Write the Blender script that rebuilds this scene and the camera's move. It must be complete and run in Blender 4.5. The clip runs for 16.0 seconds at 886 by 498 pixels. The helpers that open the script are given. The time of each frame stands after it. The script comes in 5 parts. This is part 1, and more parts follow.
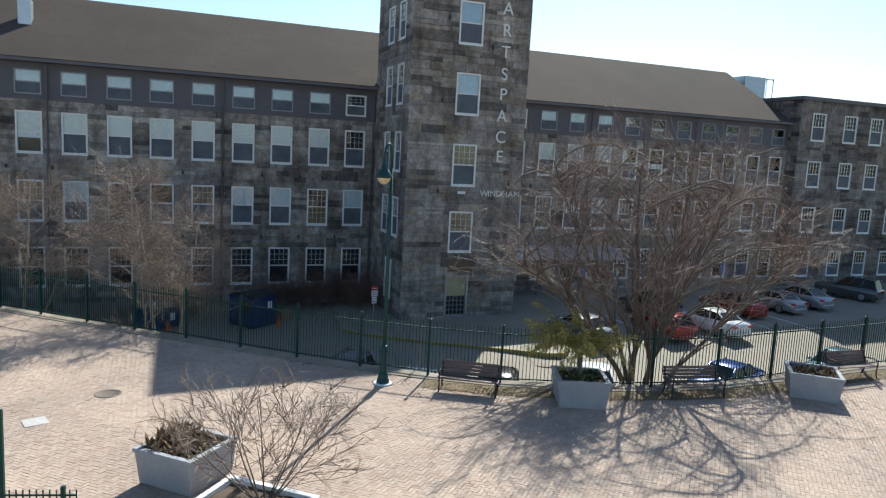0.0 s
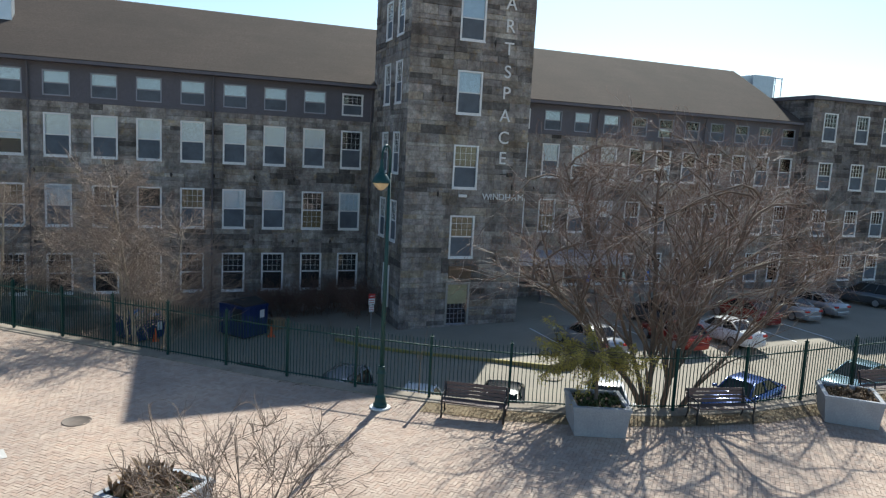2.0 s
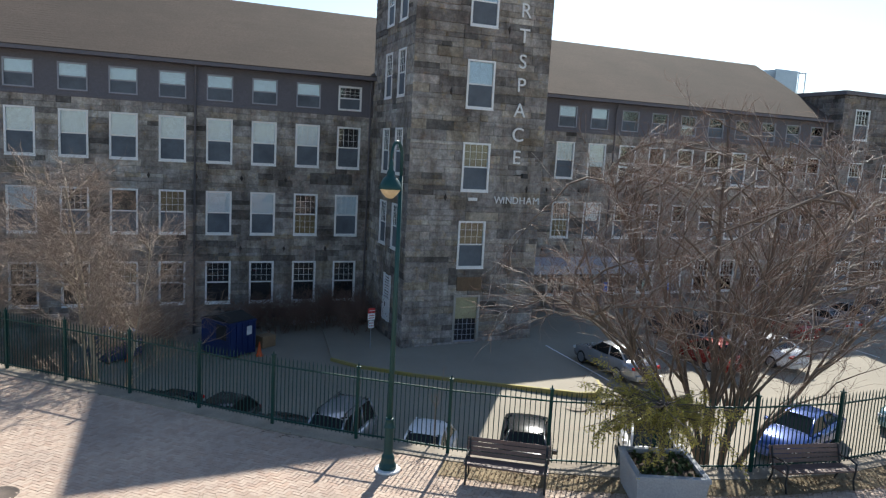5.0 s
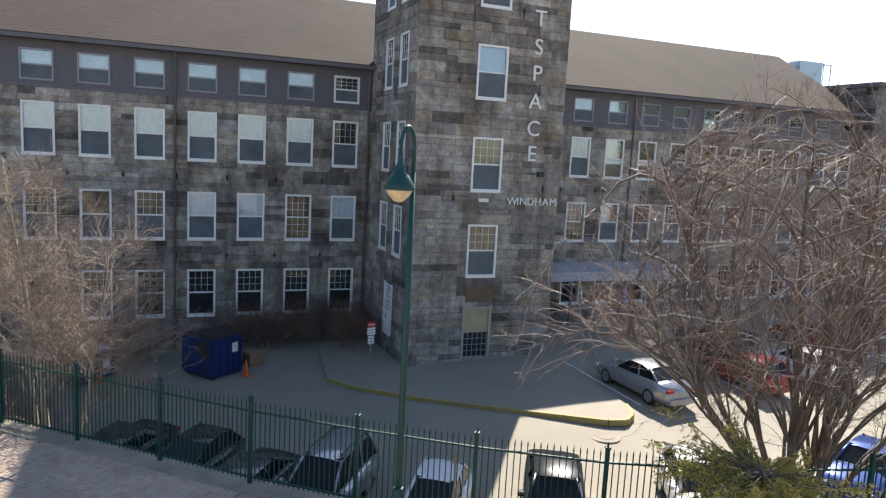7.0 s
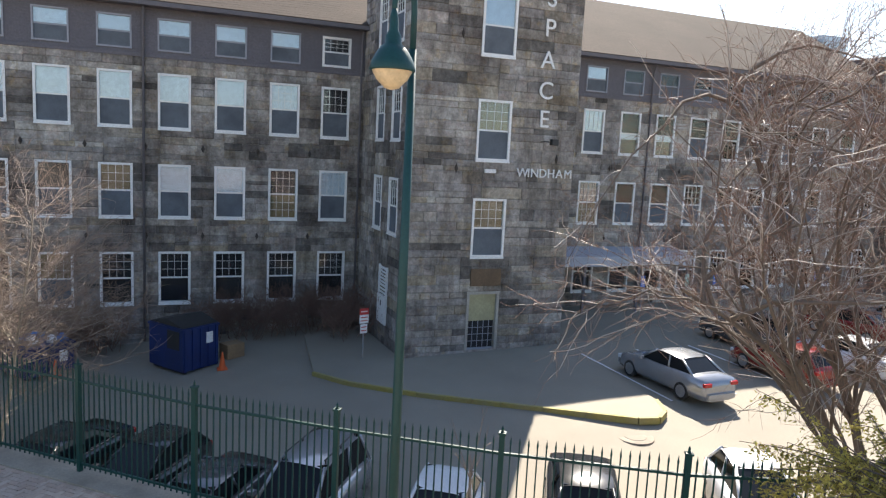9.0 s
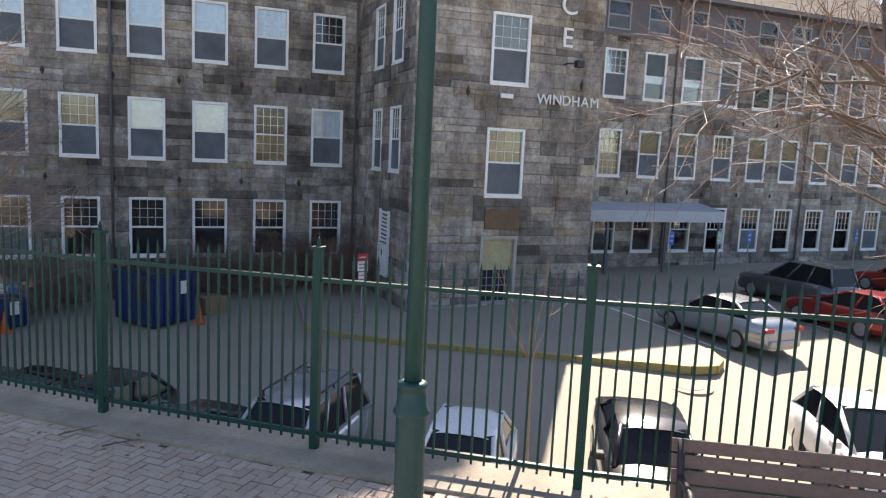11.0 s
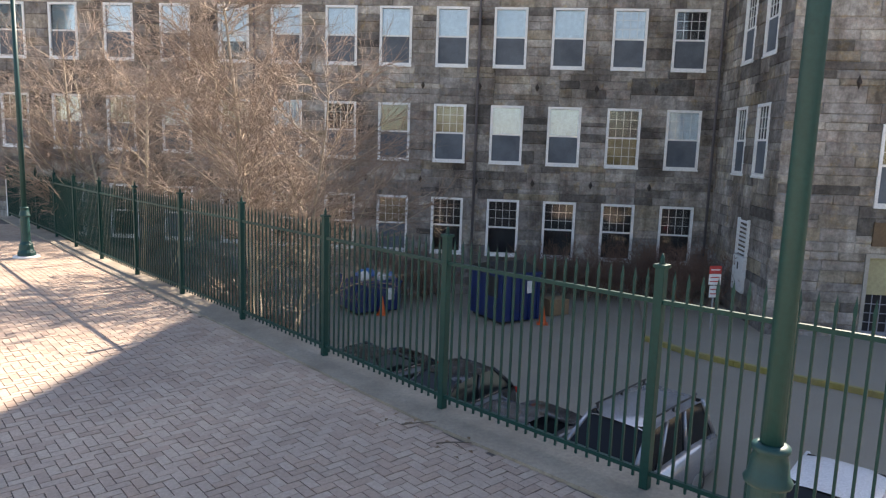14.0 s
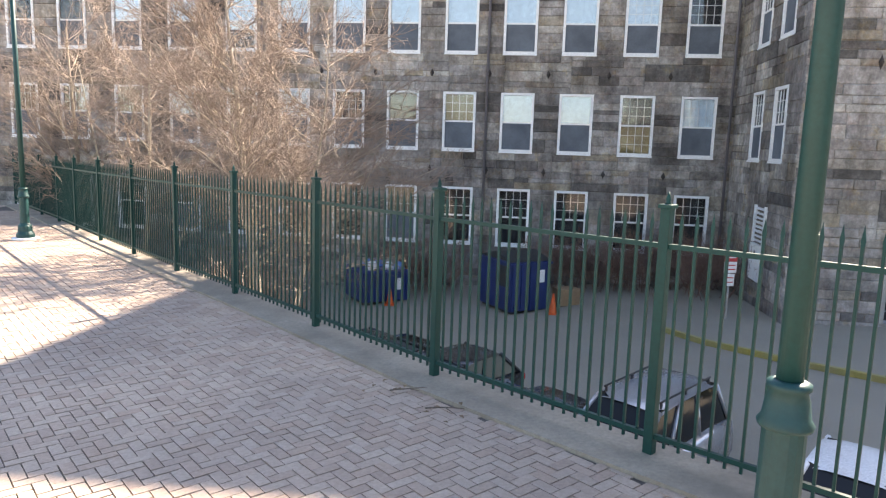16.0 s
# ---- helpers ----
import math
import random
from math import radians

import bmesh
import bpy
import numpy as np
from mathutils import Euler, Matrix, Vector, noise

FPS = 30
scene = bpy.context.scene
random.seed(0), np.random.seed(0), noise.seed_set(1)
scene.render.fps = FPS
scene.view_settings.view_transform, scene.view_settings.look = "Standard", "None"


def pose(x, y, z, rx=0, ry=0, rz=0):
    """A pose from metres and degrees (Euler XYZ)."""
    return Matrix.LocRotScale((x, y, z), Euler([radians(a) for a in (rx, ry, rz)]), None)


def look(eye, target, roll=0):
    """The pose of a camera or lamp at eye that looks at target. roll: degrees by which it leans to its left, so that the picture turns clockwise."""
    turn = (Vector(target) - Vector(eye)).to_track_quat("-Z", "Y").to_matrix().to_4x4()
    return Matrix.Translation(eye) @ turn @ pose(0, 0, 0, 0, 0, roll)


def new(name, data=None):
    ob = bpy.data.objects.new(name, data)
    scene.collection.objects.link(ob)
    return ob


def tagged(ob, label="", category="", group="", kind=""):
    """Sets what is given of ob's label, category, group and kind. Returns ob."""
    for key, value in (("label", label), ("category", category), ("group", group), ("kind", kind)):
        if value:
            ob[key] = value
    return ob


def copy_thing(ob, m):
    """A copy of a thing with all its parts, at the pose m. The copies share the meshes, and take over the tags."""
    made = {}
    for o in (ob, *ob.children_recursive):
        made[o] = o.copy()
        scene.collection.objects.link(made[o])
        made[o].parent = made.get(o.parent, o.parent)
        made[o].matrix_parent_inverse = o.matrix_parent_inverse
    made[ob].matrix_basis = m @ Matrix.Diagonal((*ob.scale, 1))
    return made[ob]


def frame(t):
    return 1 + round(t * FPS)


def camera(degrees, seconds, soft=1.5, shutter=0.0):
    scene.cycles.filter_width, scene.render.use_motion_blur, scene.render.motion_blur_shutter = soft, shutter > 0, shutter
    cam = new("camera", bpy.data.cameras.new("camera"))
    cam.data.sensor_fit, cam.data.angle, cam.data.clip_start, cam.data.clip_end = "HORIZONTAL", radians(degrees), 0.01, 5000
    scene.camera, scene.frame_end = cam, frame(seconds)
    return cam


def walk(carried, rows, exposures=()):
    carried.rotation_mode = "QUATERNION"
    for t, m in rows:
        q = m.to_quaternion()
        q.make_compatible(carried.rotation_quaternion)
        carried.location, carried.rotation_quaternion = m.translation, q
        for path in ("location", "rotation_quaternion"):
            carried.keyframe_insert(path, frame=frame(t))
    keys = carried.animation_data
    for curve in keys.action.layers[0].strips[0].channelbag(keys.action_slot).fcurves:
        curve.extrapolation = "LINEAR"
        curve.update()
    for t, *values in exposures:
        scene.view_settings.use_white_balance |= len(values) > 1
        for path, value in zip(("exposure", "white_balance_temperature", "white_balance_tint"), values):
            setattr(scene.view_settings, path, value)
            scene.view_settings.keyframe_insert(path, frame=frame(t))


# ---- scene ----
cam = camera(64.5, 16.0, soft=1.25)
PATH = [
    (0, (-0.059, -0.481, 7.245), (0.640, 1.373, 6.974), 3.06),
    (0.5, (0.078, -0.169, 7.247), (0.778, 1.685, 6.979), 3.06),
    (1, (0.181, 0.273, 7.259), (0.882, 2.126, 6.990), 2.96),
    (1.5, (0.314, 0.780, 7.288), (1.017, 2.633, 7.018), 3.06),
    (2, (0.473, 1.343, 7.301), (1.177, 3.196, 7.031), 3.06),
    (2.5, (0.612, 1.867, 7.311), (1.317, 3.719, 7.041), 3.06),
    (3, (0.719, 2.405, 7.319), (1.426, 4.256, 7.048), 3.06),
    (3.5, (0.849, 3.058, 7.305), (1.558, 4.908, 7.034), 3.06),
    (4, (0.964, 3.765, 7.297), (1.675, 5.615, 7.025), 3.16),
    (6.5, (1.928, 8.070, 7.149), (2.651, 9.915, 6.876), 3.06),
    (7, (2.165, 8.973, 7.052), (2.888, 10.818, 6.779), 3.06),
    (7.5, (2.413, 9.820, 6.750), (3.138, 11.664, 6.478), 2.96),
    (8, (2.710, 10.589, 6.497), (3.437, 12.433, 6.229), 2.96),
    (8.5, (3.003, 11.435, 6.104), (3.733, 13.278, 5.838), 2.96),
    (9, (3.323, 12.299, 5.585), (4.053, 14.141, 5.314), 2.96),
    (11.5, (4.365, 15.959, 2.535), (5.100, 17.800, 2.268), 2.56),
    (12, (4.352, 16.045, 2.526), (5.087, 17.886, 2.259), 2.46),
    (12.5, (4.311, 15.952, 2.635), (4.912, 17.840, 2.363), 2.29),
    (13, (4.345, 15.907, 2.698), (4.543, 17.877, 2.415), 2.12),
    (13.5, (4.378, 15.914, 2.784), (4.228, 17.887, 2.489), 2.05),
    (14, (4.450, 16.108, 2.793), (4.231, 18.074, 2.496), 1.90),
    (14.5, (4.502, 16.170, 2.782), (4.285, 18.136, 2.486), 2.16),
    (15, (4.631, 16.379, 2.627), (4.401, 18.343, 2.332), 1.83),
    (15.5, (4.685, 16.480, 2.409), (4.452, 18.444, 2.116), 1.66),
    (16, (4.637, 16.532, 2.291), (4.377, 18.493, 1.995), 1.80),
]
walk(cam, [(t, look(eye, target, roll)) for t, eye, target, roll in PATH],
     [(0, 0.82, 5900, 3), (4, 0.9, 6000, 5), (7, 1.42, 6350, 10), (9, 1.68, 6500, 11), (11.5, 1.9, 6900, 15), (12.5, 1.99, 7000, 15), (13.3, 1.78, 7100, 15), (14, 1.93, 7150, 15), (15, 2.42, 7200, 15), (16, 2.56, 7200, 15)])


# ---- world, sun ----
SUN_EL, SUN_AZ = radians(40.0), math.atan2(0.585, 0.811)
world = bpy.data.worlds.new("sky_world")
world.use_nodes = True
scene.world = world
wn = world.node_tree.nodes
sky = wn.new("ShaderNodeTexSky")
sky.sky_type, sky.sun_disc = "NISHITA", False
sky.sun_elevation, sky.sun_rotation = SUN_EL, SUN_AZ
sky.air_density, sky.dust_density, sky.ozone_density = 1.0, 0.5, 1.0
wn["Background"].inputs["Strength"].default_value = 0.083
world.node_tree.links.new(sky.outputs["Color"], wn["Background"].inputs["Color"])
sun_data = bpy.data.lights.new("sun", "SUN")
sun_data.energy, sun_data.angle, sun_data.color = 5.0, radians(0.53), (1.0, 0.92, 0.8)
sun = new("sun", sun_data)
sun_dir = Vector((math.sin(SUN_AZ) * math.cos(SUN_EL), math.cos(SUN_AZ) * math.cos(SUN_EL), math.sin(SUN_EL)))
sun.matrix_world = look(sun_dir * 90 + Vector((10, 30, 0)), (10, 30, 0))


# ---- materials ----
def material(name, rough=0.8, metal=0.0, spec=0.5):
    m = bpy.data.materials.new(name)
    m.use_nodes = True
    b = m.node_tree.nodes["Principled BSDF"]
    b.inputs["Roughness"].default_value, b.inputs["Metallic"].default_value = rough, metal
    b.inputs["Specular IOR Level"].default_value = spec
    return m, m.node_tree, b


def node(nt, kind, **values):
    n = nt.nodes.new(kind)
    for key, value in values.items():
        n.inputs[key.replace("_", " ")].default_value = value
    return n


def ramp(nt, fac, stops):
    r = nt.nodes.new("ShaderNodeValToRGB")
    while len(r.color_ramp.elements) < len(stops):
        r.color_ramp.elements.new(0.5)
    for e, (p, c) in zip(r.color_ramp.elements, stops):
        e.position, e.color = p, (*c, 1)
    nt.links.new(fac, r.inputs["Fac"])
    return r.outputs["Color"]


def mixed(nt, a, b, fac, mode="MIX"):
    m = nt.nodes.new("ShaderNodeMix")
    m.data_type, m.blend_type = "RGBA", mode
    for socket, value in ((m.inputs[0], fac), (m.inputs[6], a), (m.inputs[7], b)):
        if isinstance(value, (int, float)):
            socket.default_value = value
        elif isinstance(value, tuple):
            socket.default_value = (*value, 1)
        else:
            nt.links.new(value, socket)
    return m.outputs[2]


def noise_of(nt, scale, detail=4.0, rough=0.6):
    geo = nt.nodes.new("ShaderNodeNewGeometry")
    n = node(nt, "ShaderNodeTexNoise", Scale=scale, Detail=detail, Roughness=rough)
    nt.links.new(geo.outputs["Position"], n.inputs["Vector"])
    return n.outputs["Fac"]


def piece_random(nt):
    geo, info = nt.nodes.new("ShaderNodeNewGeometry"), nt.nodes.new("ShaderNodeObjectInfo")
    add = nt.nodes.new("ShaderNodeMath")
    add.operation = "ADD"
    nt.links.new(geo.outputs["Random Per Island"], add.inputs[0])
    nt.links.new(info.outputs["Random"], add.inputs[1])
    fr = nt.nodes.new("ShaderNodeMath")
    fr.operation = "FRACT"
    nt.links.new(add.outputs[0], fr.inputs[0])
    return fr.outputs[0]


def bumped(nt, b, height, strength=0.4, distance=0.01):
    n = node(nt, "ShaderNodeBump", Strength=strength, Distance=distance)
    nt.links.new(height, n.inputs["Height"])
    nt.links.new(n.outputs["Normal"], b.inputs["Normal"])


def worn(name, base, dark, rough=0.8, coarse=0.6, fine=14.0, metal=0.0, spec=0.5, bump=0.3, amount=0.55, vary=0.0):
    """A surface of one colour with stains at a coarse scale and grain at a fine one."""
    m, nt, b = material(name, rough, metal, spec)
    c1, c2 = noise_of(nt, coarse), noise_of(nt, fine, 6.0, 0.7)
    stain = ramp(nt, c1, [(0.35, (0, 0, 0)), (0.7, (1, 1, 1))])
    grain = ramp(nt, c2, [(0.3, tuple(0.75 * v for v in base)), (0.7, tuple(min(1, 1.15 * v) for v in base))])
    f = nt.nodes.new("ShaderNodeMath")
    f.operation, f.inputs[1].default_value = "MULTIPLY", amount
    nt.links.new(stain, f.inputs[0])
    col = mixed(nt, grain, dark, f.outputs[0])
    if vary:
        col = mixed(nt, col, ramp(nt, piece_random(nt), [(0, (1 - vary,) * 3), (1, (1, 1, 1))]), 1.0, "MULTIPLY")
    nt.links.new(col, b.inputs["Base Color"])
    bumped(nt, b, c2, bump)
    return m


def stone_material(name, tone):
    m, nt, b = material(name, 0.9, 0, 0.3)
    body = ramp(nt, piece_random(nt), [(0.0, (0.050, 0.050, 0.050)), (0.14, (0.203, 0.184, 0.180)), (0.32, (0.459, 0.420, 0.398)),
                                       (0.52, (0.297, 0.283, 0.286)), (0.68, (0.543, 0.503, 0.457)), (0.8, (0.266, 0.248, 0.242)), (0.9, (0.377, 0.316, 0.226)), (1.0, (0.591, 0.563, 0.531))])
    n1, n2, n3 = noise_of(nt, 0.45, 5.0), noise_of(nt, 3.2, 6.0, 0.7), noise_of(nt, 40.0, 3.0, 0.7)
    body = mixed(nt, body, ramp(nt, noise_of(nt, 1.3, 6.0, 0.65), [(0.3, (0.16, 0.147, 0.138)), (0.5, (0.34, 0.315, 0.295)), (0.72, (0.52, 0.485, 0.445))]), 0.34)
    ochre = ramp(nt, noise_of(nt, 2.1, 5.0, 0.7), [(0.56, (1, 1, 1)), (0.7, (1.12, 0.98, 0.72))])
    rose = ramp(nt, noise_of(nt, 1.7, 4.0, 0.6), [(0.3, (1.08, 0.97, 0.94)), (0.46, (1, 1, 1))])
    body = mixed(nt, mixed(nt, body, ochre, 1.0, "MULTIPLY"), rose, 1.0, "MULTIPLY")
    col = mixed(nt, body, ramp(nt, n2, [(0.3, (0.58, 0.57, 0.56)), (0.65, (1.25, 1.23, 1.2))]), 1.0, "MULTIPLY")
    col = mixed(nt, col, ramp(nt, noise_of(nt, 9.0, 5.0, 0.75), [(0.32, (0.74, 0.73, 0.72)), (0.68, (1.2, 1.19, 1.18))]), 1.0, "MULTIPLY")
    soot = ramp(nt, n1, [(0.4, (1, 1, 1)), (0.64, (0.48, 0.46, 0.45))])
    col = mixed(nt, col, soot, 1.0, "MULTIPLY")
    col = mixed(nt, col, tone, 1.0, "MULTIPLY")
    # runs of dirt and rust, drawn out downwards
    geo, flat = nt.nodes.new("ShaderNodeNewGeometry"), nt.nodes.new("ShaderNodeMapping")
    flat.inputs["Scale"].default_value = (1.0, 1.0, 0.16)
    streak = node(nt, "ShaderNodeTexNoise", Scale=1.5, Detail=6.0, Roughness=0.68)
    nt.links.new(geo.outputs["Position"], flat.inputs["Vector"])
    nt.links.new(flat.outputs["Vector"], streak.inputs["Vector"])
    col = mixed(nt, col, ramp(nt, streak.outputs["Fac"], [(0.4, (1.08, 1.08, 1.06)), (0.55, (0.84, 0.82, 0.79)), (0.7, (0.5, 0.47, 0.43))]), 1.0, "MULTIPLY")
    nt.links.new(col, b.inputs["Base Color"])
    add = nt.nodes.new("ShaderNodeMath")
    add.operation = "ADD"
    nt.links.new(n2, add.inputs[0])
    nt.links.new(n3, add.inputs[1])
    bumped(nt, b, add.outputs[0], 0.6, 0.02)
    return m


def paver_material():
    m, nt, b = material("clay_paver", 0.85, 0, 0.35)
    body = ramp(nt, piece_random(nt), [(0.0, (0.38, 0.282, 0.222)), (0.3, (0.43, 0.336, 0.268)), (0.6, (0.465, 0.37, 0.296)), (0.85, (0.42, 0.308, 0.238)), (1.0, (0.48, 0.385, 0.308))])
    n1, n2 = noise_of(nt, 0.35, 5.0), noise_of(nt, 30.0, 5.0, 0.7)
    col = mixed(nt, body, ramp(nt, n2, [(0.3, (0.8, 0.8, 0.8)), (0.7, (1.1, 1.1, 1.1))]), 1.0, "MULTIPLY")
    col = mixed(nt, col, ramp(nt, n1, [(0.35, (0.82, 0.82, 0.84)), (0.65, (1.08, 1.06, 1.04))]), 1.0, "MULTIPLY")
    nt.links.new(col, b.inputs["Base Color"])
    bumped(nt, b, n2, 0.3)
    return m


def glass_material(name, tint=(0.94, 0.96, 0.97), ior=1.5):
    """Thin window glass: clear, with a mirror share that grows at grazing angles."""
    m, nt, b = material(name)
    nt.nodes.remove(b)
    out = nt.nodes["Material Output"]
    clear, gloss, mix = nt.nodes.new("ShaderNodeBsdfTransparent"), nt.nodes.new("ShaderNodeBsdfGlossy"), nt.nodes.new("ShaderNodeMixShader")
    clear.inputs["Color"].default_value = (*tint, 1)
    gloss.inputs["Roughness"].default_value = 0.03
    fres = node(nt, "ShaderNodeFresnel", IOR=ior)
    nt.links.new(fres.outputs[0], mix.inputs[0])
    nt.links.new(clear.outputs[0], mix.inputs[1])
    nt.links.new(gloss.outputs[0], mix.inputs[2])
    nt.links.new(mix.outputs[0], out.inputs["Surface"])
    return m


STONE = stone_material("granite", (0.965, 1.0, 1.03))
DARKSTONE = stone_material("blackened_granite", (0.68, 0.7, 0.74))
PAVER = paver_material()
MORTAR = worn("mortar", (0.33, 0.3, 0.275), (0.15, 0.135, 0.125), 0.95)
JOINT = worn("paver_joint", (0.105, 0.086, 0.075), (0.065, 0.055, 0.048), 0.95)
SIDING = worn("grey_siding", (0.135, 0.125, 0.14), (0.10, 0.095, 0.105), 0.7)
SHINGLE = worn("roof_shingle", (0.105, 0.083, 0.07), (0.068, 0.058, 0.05), 0.95, 0.25, 9.0, spec=0.1, vary=0.05)
WHITE = worn("white_paint", (0.78, 0.78, 0.77), (0.55, 0.54, 0.52), 0.5, 1.5, 20.0, amount=0.25, bump=0.05)
# blue-white blind: the upper panes' sky reflection is put into its colour
BLIND = worn("sky_tinted_blind", (0.78, 0.84, 0.9), (0.66, 0.73, 0.8), 0.8, 1.0, 6.0, amount=0.3, bump=0.05)
CURTAIN = worn("warm_curtain", (0.24, 0.18, 0.085), (0.1, 0.07, 0.045), 0.85, 2.0, 9.0)
# near-black colour that paints the gloom of unlit rooms
ROOM = worn("unlit_room_shade", (0.035, 0.035, 0.04), (0.015, 0.015, 0.018), 0.9, 1.0, 4.0)
# dark mesh, its blue-grey tint painted in for the sky mirrored in the panes
SCREEN = worn("insect_screen", (0.12, 0.14, 0.165), (0.06, 0.07, 0.085), 0.75, 1.2, 30.0, amount=0.8)
GREYFRAME = worn("grey_window_paint", (0.3, 0.31, 0.35), (0.2, 0.21, 0.24), 0.55, 1.5, 20.0, amount=0.3, bump=0.05)
GLASS = glass_material("window_glass")
COATED = glass_material("coated_glass", (0.9, 0.94, 0.97), 1.75)
ASPHALT = worn("asphalt", (0.285, 0.252, 0.198), (0.195, 0.173, 0.138), 0.9, 0.3, 45.0, amount=0.6)
CONCRETE = worn("concrete", (0.32, 0.272, 0.215), (0.17, 0.14, 0.108), 0.9, 1.3, 25.0, amount=0.8)
PLANTER = worn("planter_concrete", (0.36, 0.37, 0.39), (0.24, 0.245, 0.26), 0.85, 1.6, 25.0)
GREEN = worn("green_steel", (0.001, 0.041, 0.036), (0.001, 0.026, 0.023), 0.5, 1.5, 30.0, spec=0.28, bump=0.05)
LAMPGREEN = worn("lamp_green", (0.007, 0.052, 0.052), (0.005, 0.034, 0.035), 0.5, 1.5, 30.0, spec=0.38, bump=0.08)
YELLOW = worn("yellow_kerb_paint", (0.34, 0.28, 0.07), (0.24, 0.22, 0.15), 0.8, 1.5, 12.0)
BARK = worn("bark", (0.15, 0.115, 0.09), (0.07, 0.055, 0.045), 0.9, 2.0, 18.0)
REDTWIG = worn("red_brown_twig", (0.22, 0.135, 0.1), (0.125, 0.08, 0.062), 0.9, 2.0, 12.0)
TWIG = worn("twig_bark", (0.265, 0.203, 0.162), (0.16, 0.12, 0.095), 0.8, 1.5, 12.0)
# paler bark: the sun's gleam on branches is put into the colour
SUNTWIG = worn("sunlit_branch_bark", (0.4, 0.36, 0.325), (0.23, 0.195, 0.17), 0.6, 2.0, 14.0)
SIGNWHITE = worn("sign_white", (0.75, 0.75, 0.74), (0.6, 0.6, 0.6), 0.5, 3.0, 20.0, amount=0.2, bump=0.02)


# ---- mesh helpers ----
def box(bm, x0, x1, y0, y1, z0, z1, m=None):
    v = [bm.verts.new(p) for p in ((x0, y0, z0), (x1, y0, z0), (x1, y1, z0), (x0, y1, z0), (x0, y0, z1), (x1, y0, z1), (x1, y1, z1), (x0, y1, z1))]
    for f in ((0, 3, 2, 1), (4, 5, 6, 7), (0, 1, 5, 4), (1, 2, 6, 5), (2, 3, 7, 6), (3, 0, 4, 7)):
        bm.faces.new([v[i] for i in f])
    if m is not None:
        for p in v:
            p.co = m @ p.co
    return v


def soft_box(bm, x0, x1, y0, y1, z0, z1, r=0.01, m=None):
    b2 = bmesh.new()
    box(b2, x0, x1, y0, y1, z0, z1)
    bmesh.ops.bevel(b2, geom=b2.edges[:], offset=r, segments=2, affect="EDGES", profile=0.6)
    join(bm, b2, m)


def join(bm, other, m=None):
    made = {v: bm.verts.new(m @ v.co if m is not None else v.co) for v in other.verts}
    for f in other.faces:
        g = bm.faces.new([made[v] for v in f.verts])
        g.smooth = f.smooth
    other.free()


def turned(bm, profile, sides=20, m=None, smooth=True):
    """A body of revolution about z; profile: (radius, height) from bottom to top."""
    rings = []
    for r, z in profile:
        ring = []
        for i in range(sides):
            a = 2 * math.pi * i / sides
            p = Vector((r * math.cos(a), r * math.sin(a), z))
            ring.append(bm.verts.new(m @ p if m is not None else p))
        rings.append(ring)
    for a, b in zip(rings, rings[1:]):
        for i in range(sides):
            f = bm.faces.new((a[i], a[(i + 1) % sides], b[(i + 1) % sides], b[i]))
            f.smooth = smooth
    bm.faces.new(rings[0][::-1])
    bm.faces.new(rings[-1])


def tube(bm, pts, radii, sides=8):
    rings, side = [], None
    for i, p in enumerate(pts):
        d = (pts[min(i + 1, len(pts) - 1)] - pts[max(i - 1, 0)]).normalized()
        side = d.orthogonal().normalized() if side is None else (side - d * side.dot(d)).normalized()
        up = d.cross(side)
        rings.append([bm.verts.new(p + (side * math.cos(2 * math.pi * k / sides) + up * math.sin(2 * math.pi * k / sides)) * radii[i]) for k in range(sides)])
    for a, b in zip(rings, rings[1:]):
        for k in range(sides):
            bm.faces.new((a[k], a[(k + 1) % sides], b[(k + 1) % sides], b[k])).smooth = True
    bm.faces.new(rings[0][::-1])
    bm.faces.new(rings[-1])


def mesh_of(name, bm, mat):
    me = bpy.data.meshes.new(name)
    bm.normal_update()
    bm.to_mesh(me)
    bm.free()
    me.materials.append(mat)
    return me


def part(name, bm, mat, parent=None, label=""):
    """Links a bmesh (or a finished mesh) as one mesh object, under a thing or a part."""
    me = bm if isinstance(bm, bpy.types.Mesh) else mesh_of(name, bm, mat)
    ob = new(name, me)
    if parent is not None:
        ob.parent = parent
    return tagged(ob, label)


def thing(name, label, category, group="", kind="", m=None):
    ob = new(name)
    if m is not None:
        ob.matrix_basis = m
    return tagged(ob, label, category, group, kind)


def quads(name, verts, faces, mat, smooth=False):
    me = bpy.data.meshes.new(name)
    me.from_pydata(verts, [], faces)
    me.materials.append(mat)
    if smooth:
        me.polygons.foreach_set("use_smooth", [True] * len(me.polygons))
    return me


# ---- levels ----
def plaza_z(x):
    return 0.0215 * (x - 5.75)


def lot_z(x, y=0.0):
    d = max(min(x - 15.0, 0.0), -22.0)
    low = max(0.0, min(1.0, (6.5 - x) / 3.0))
    dip = max(0.0, min(1.0, (31.5 + 2.5 * low - y) / 3.5)) if y else 0.0
    return -2.8 - (0.3 + 0.12 * low) * dip * dip * (3 - 2 * dip) + 0.072 * d + 0.0004 * d * d + 0.01 * max(min(x - 15.0, 30.0), 0.0)


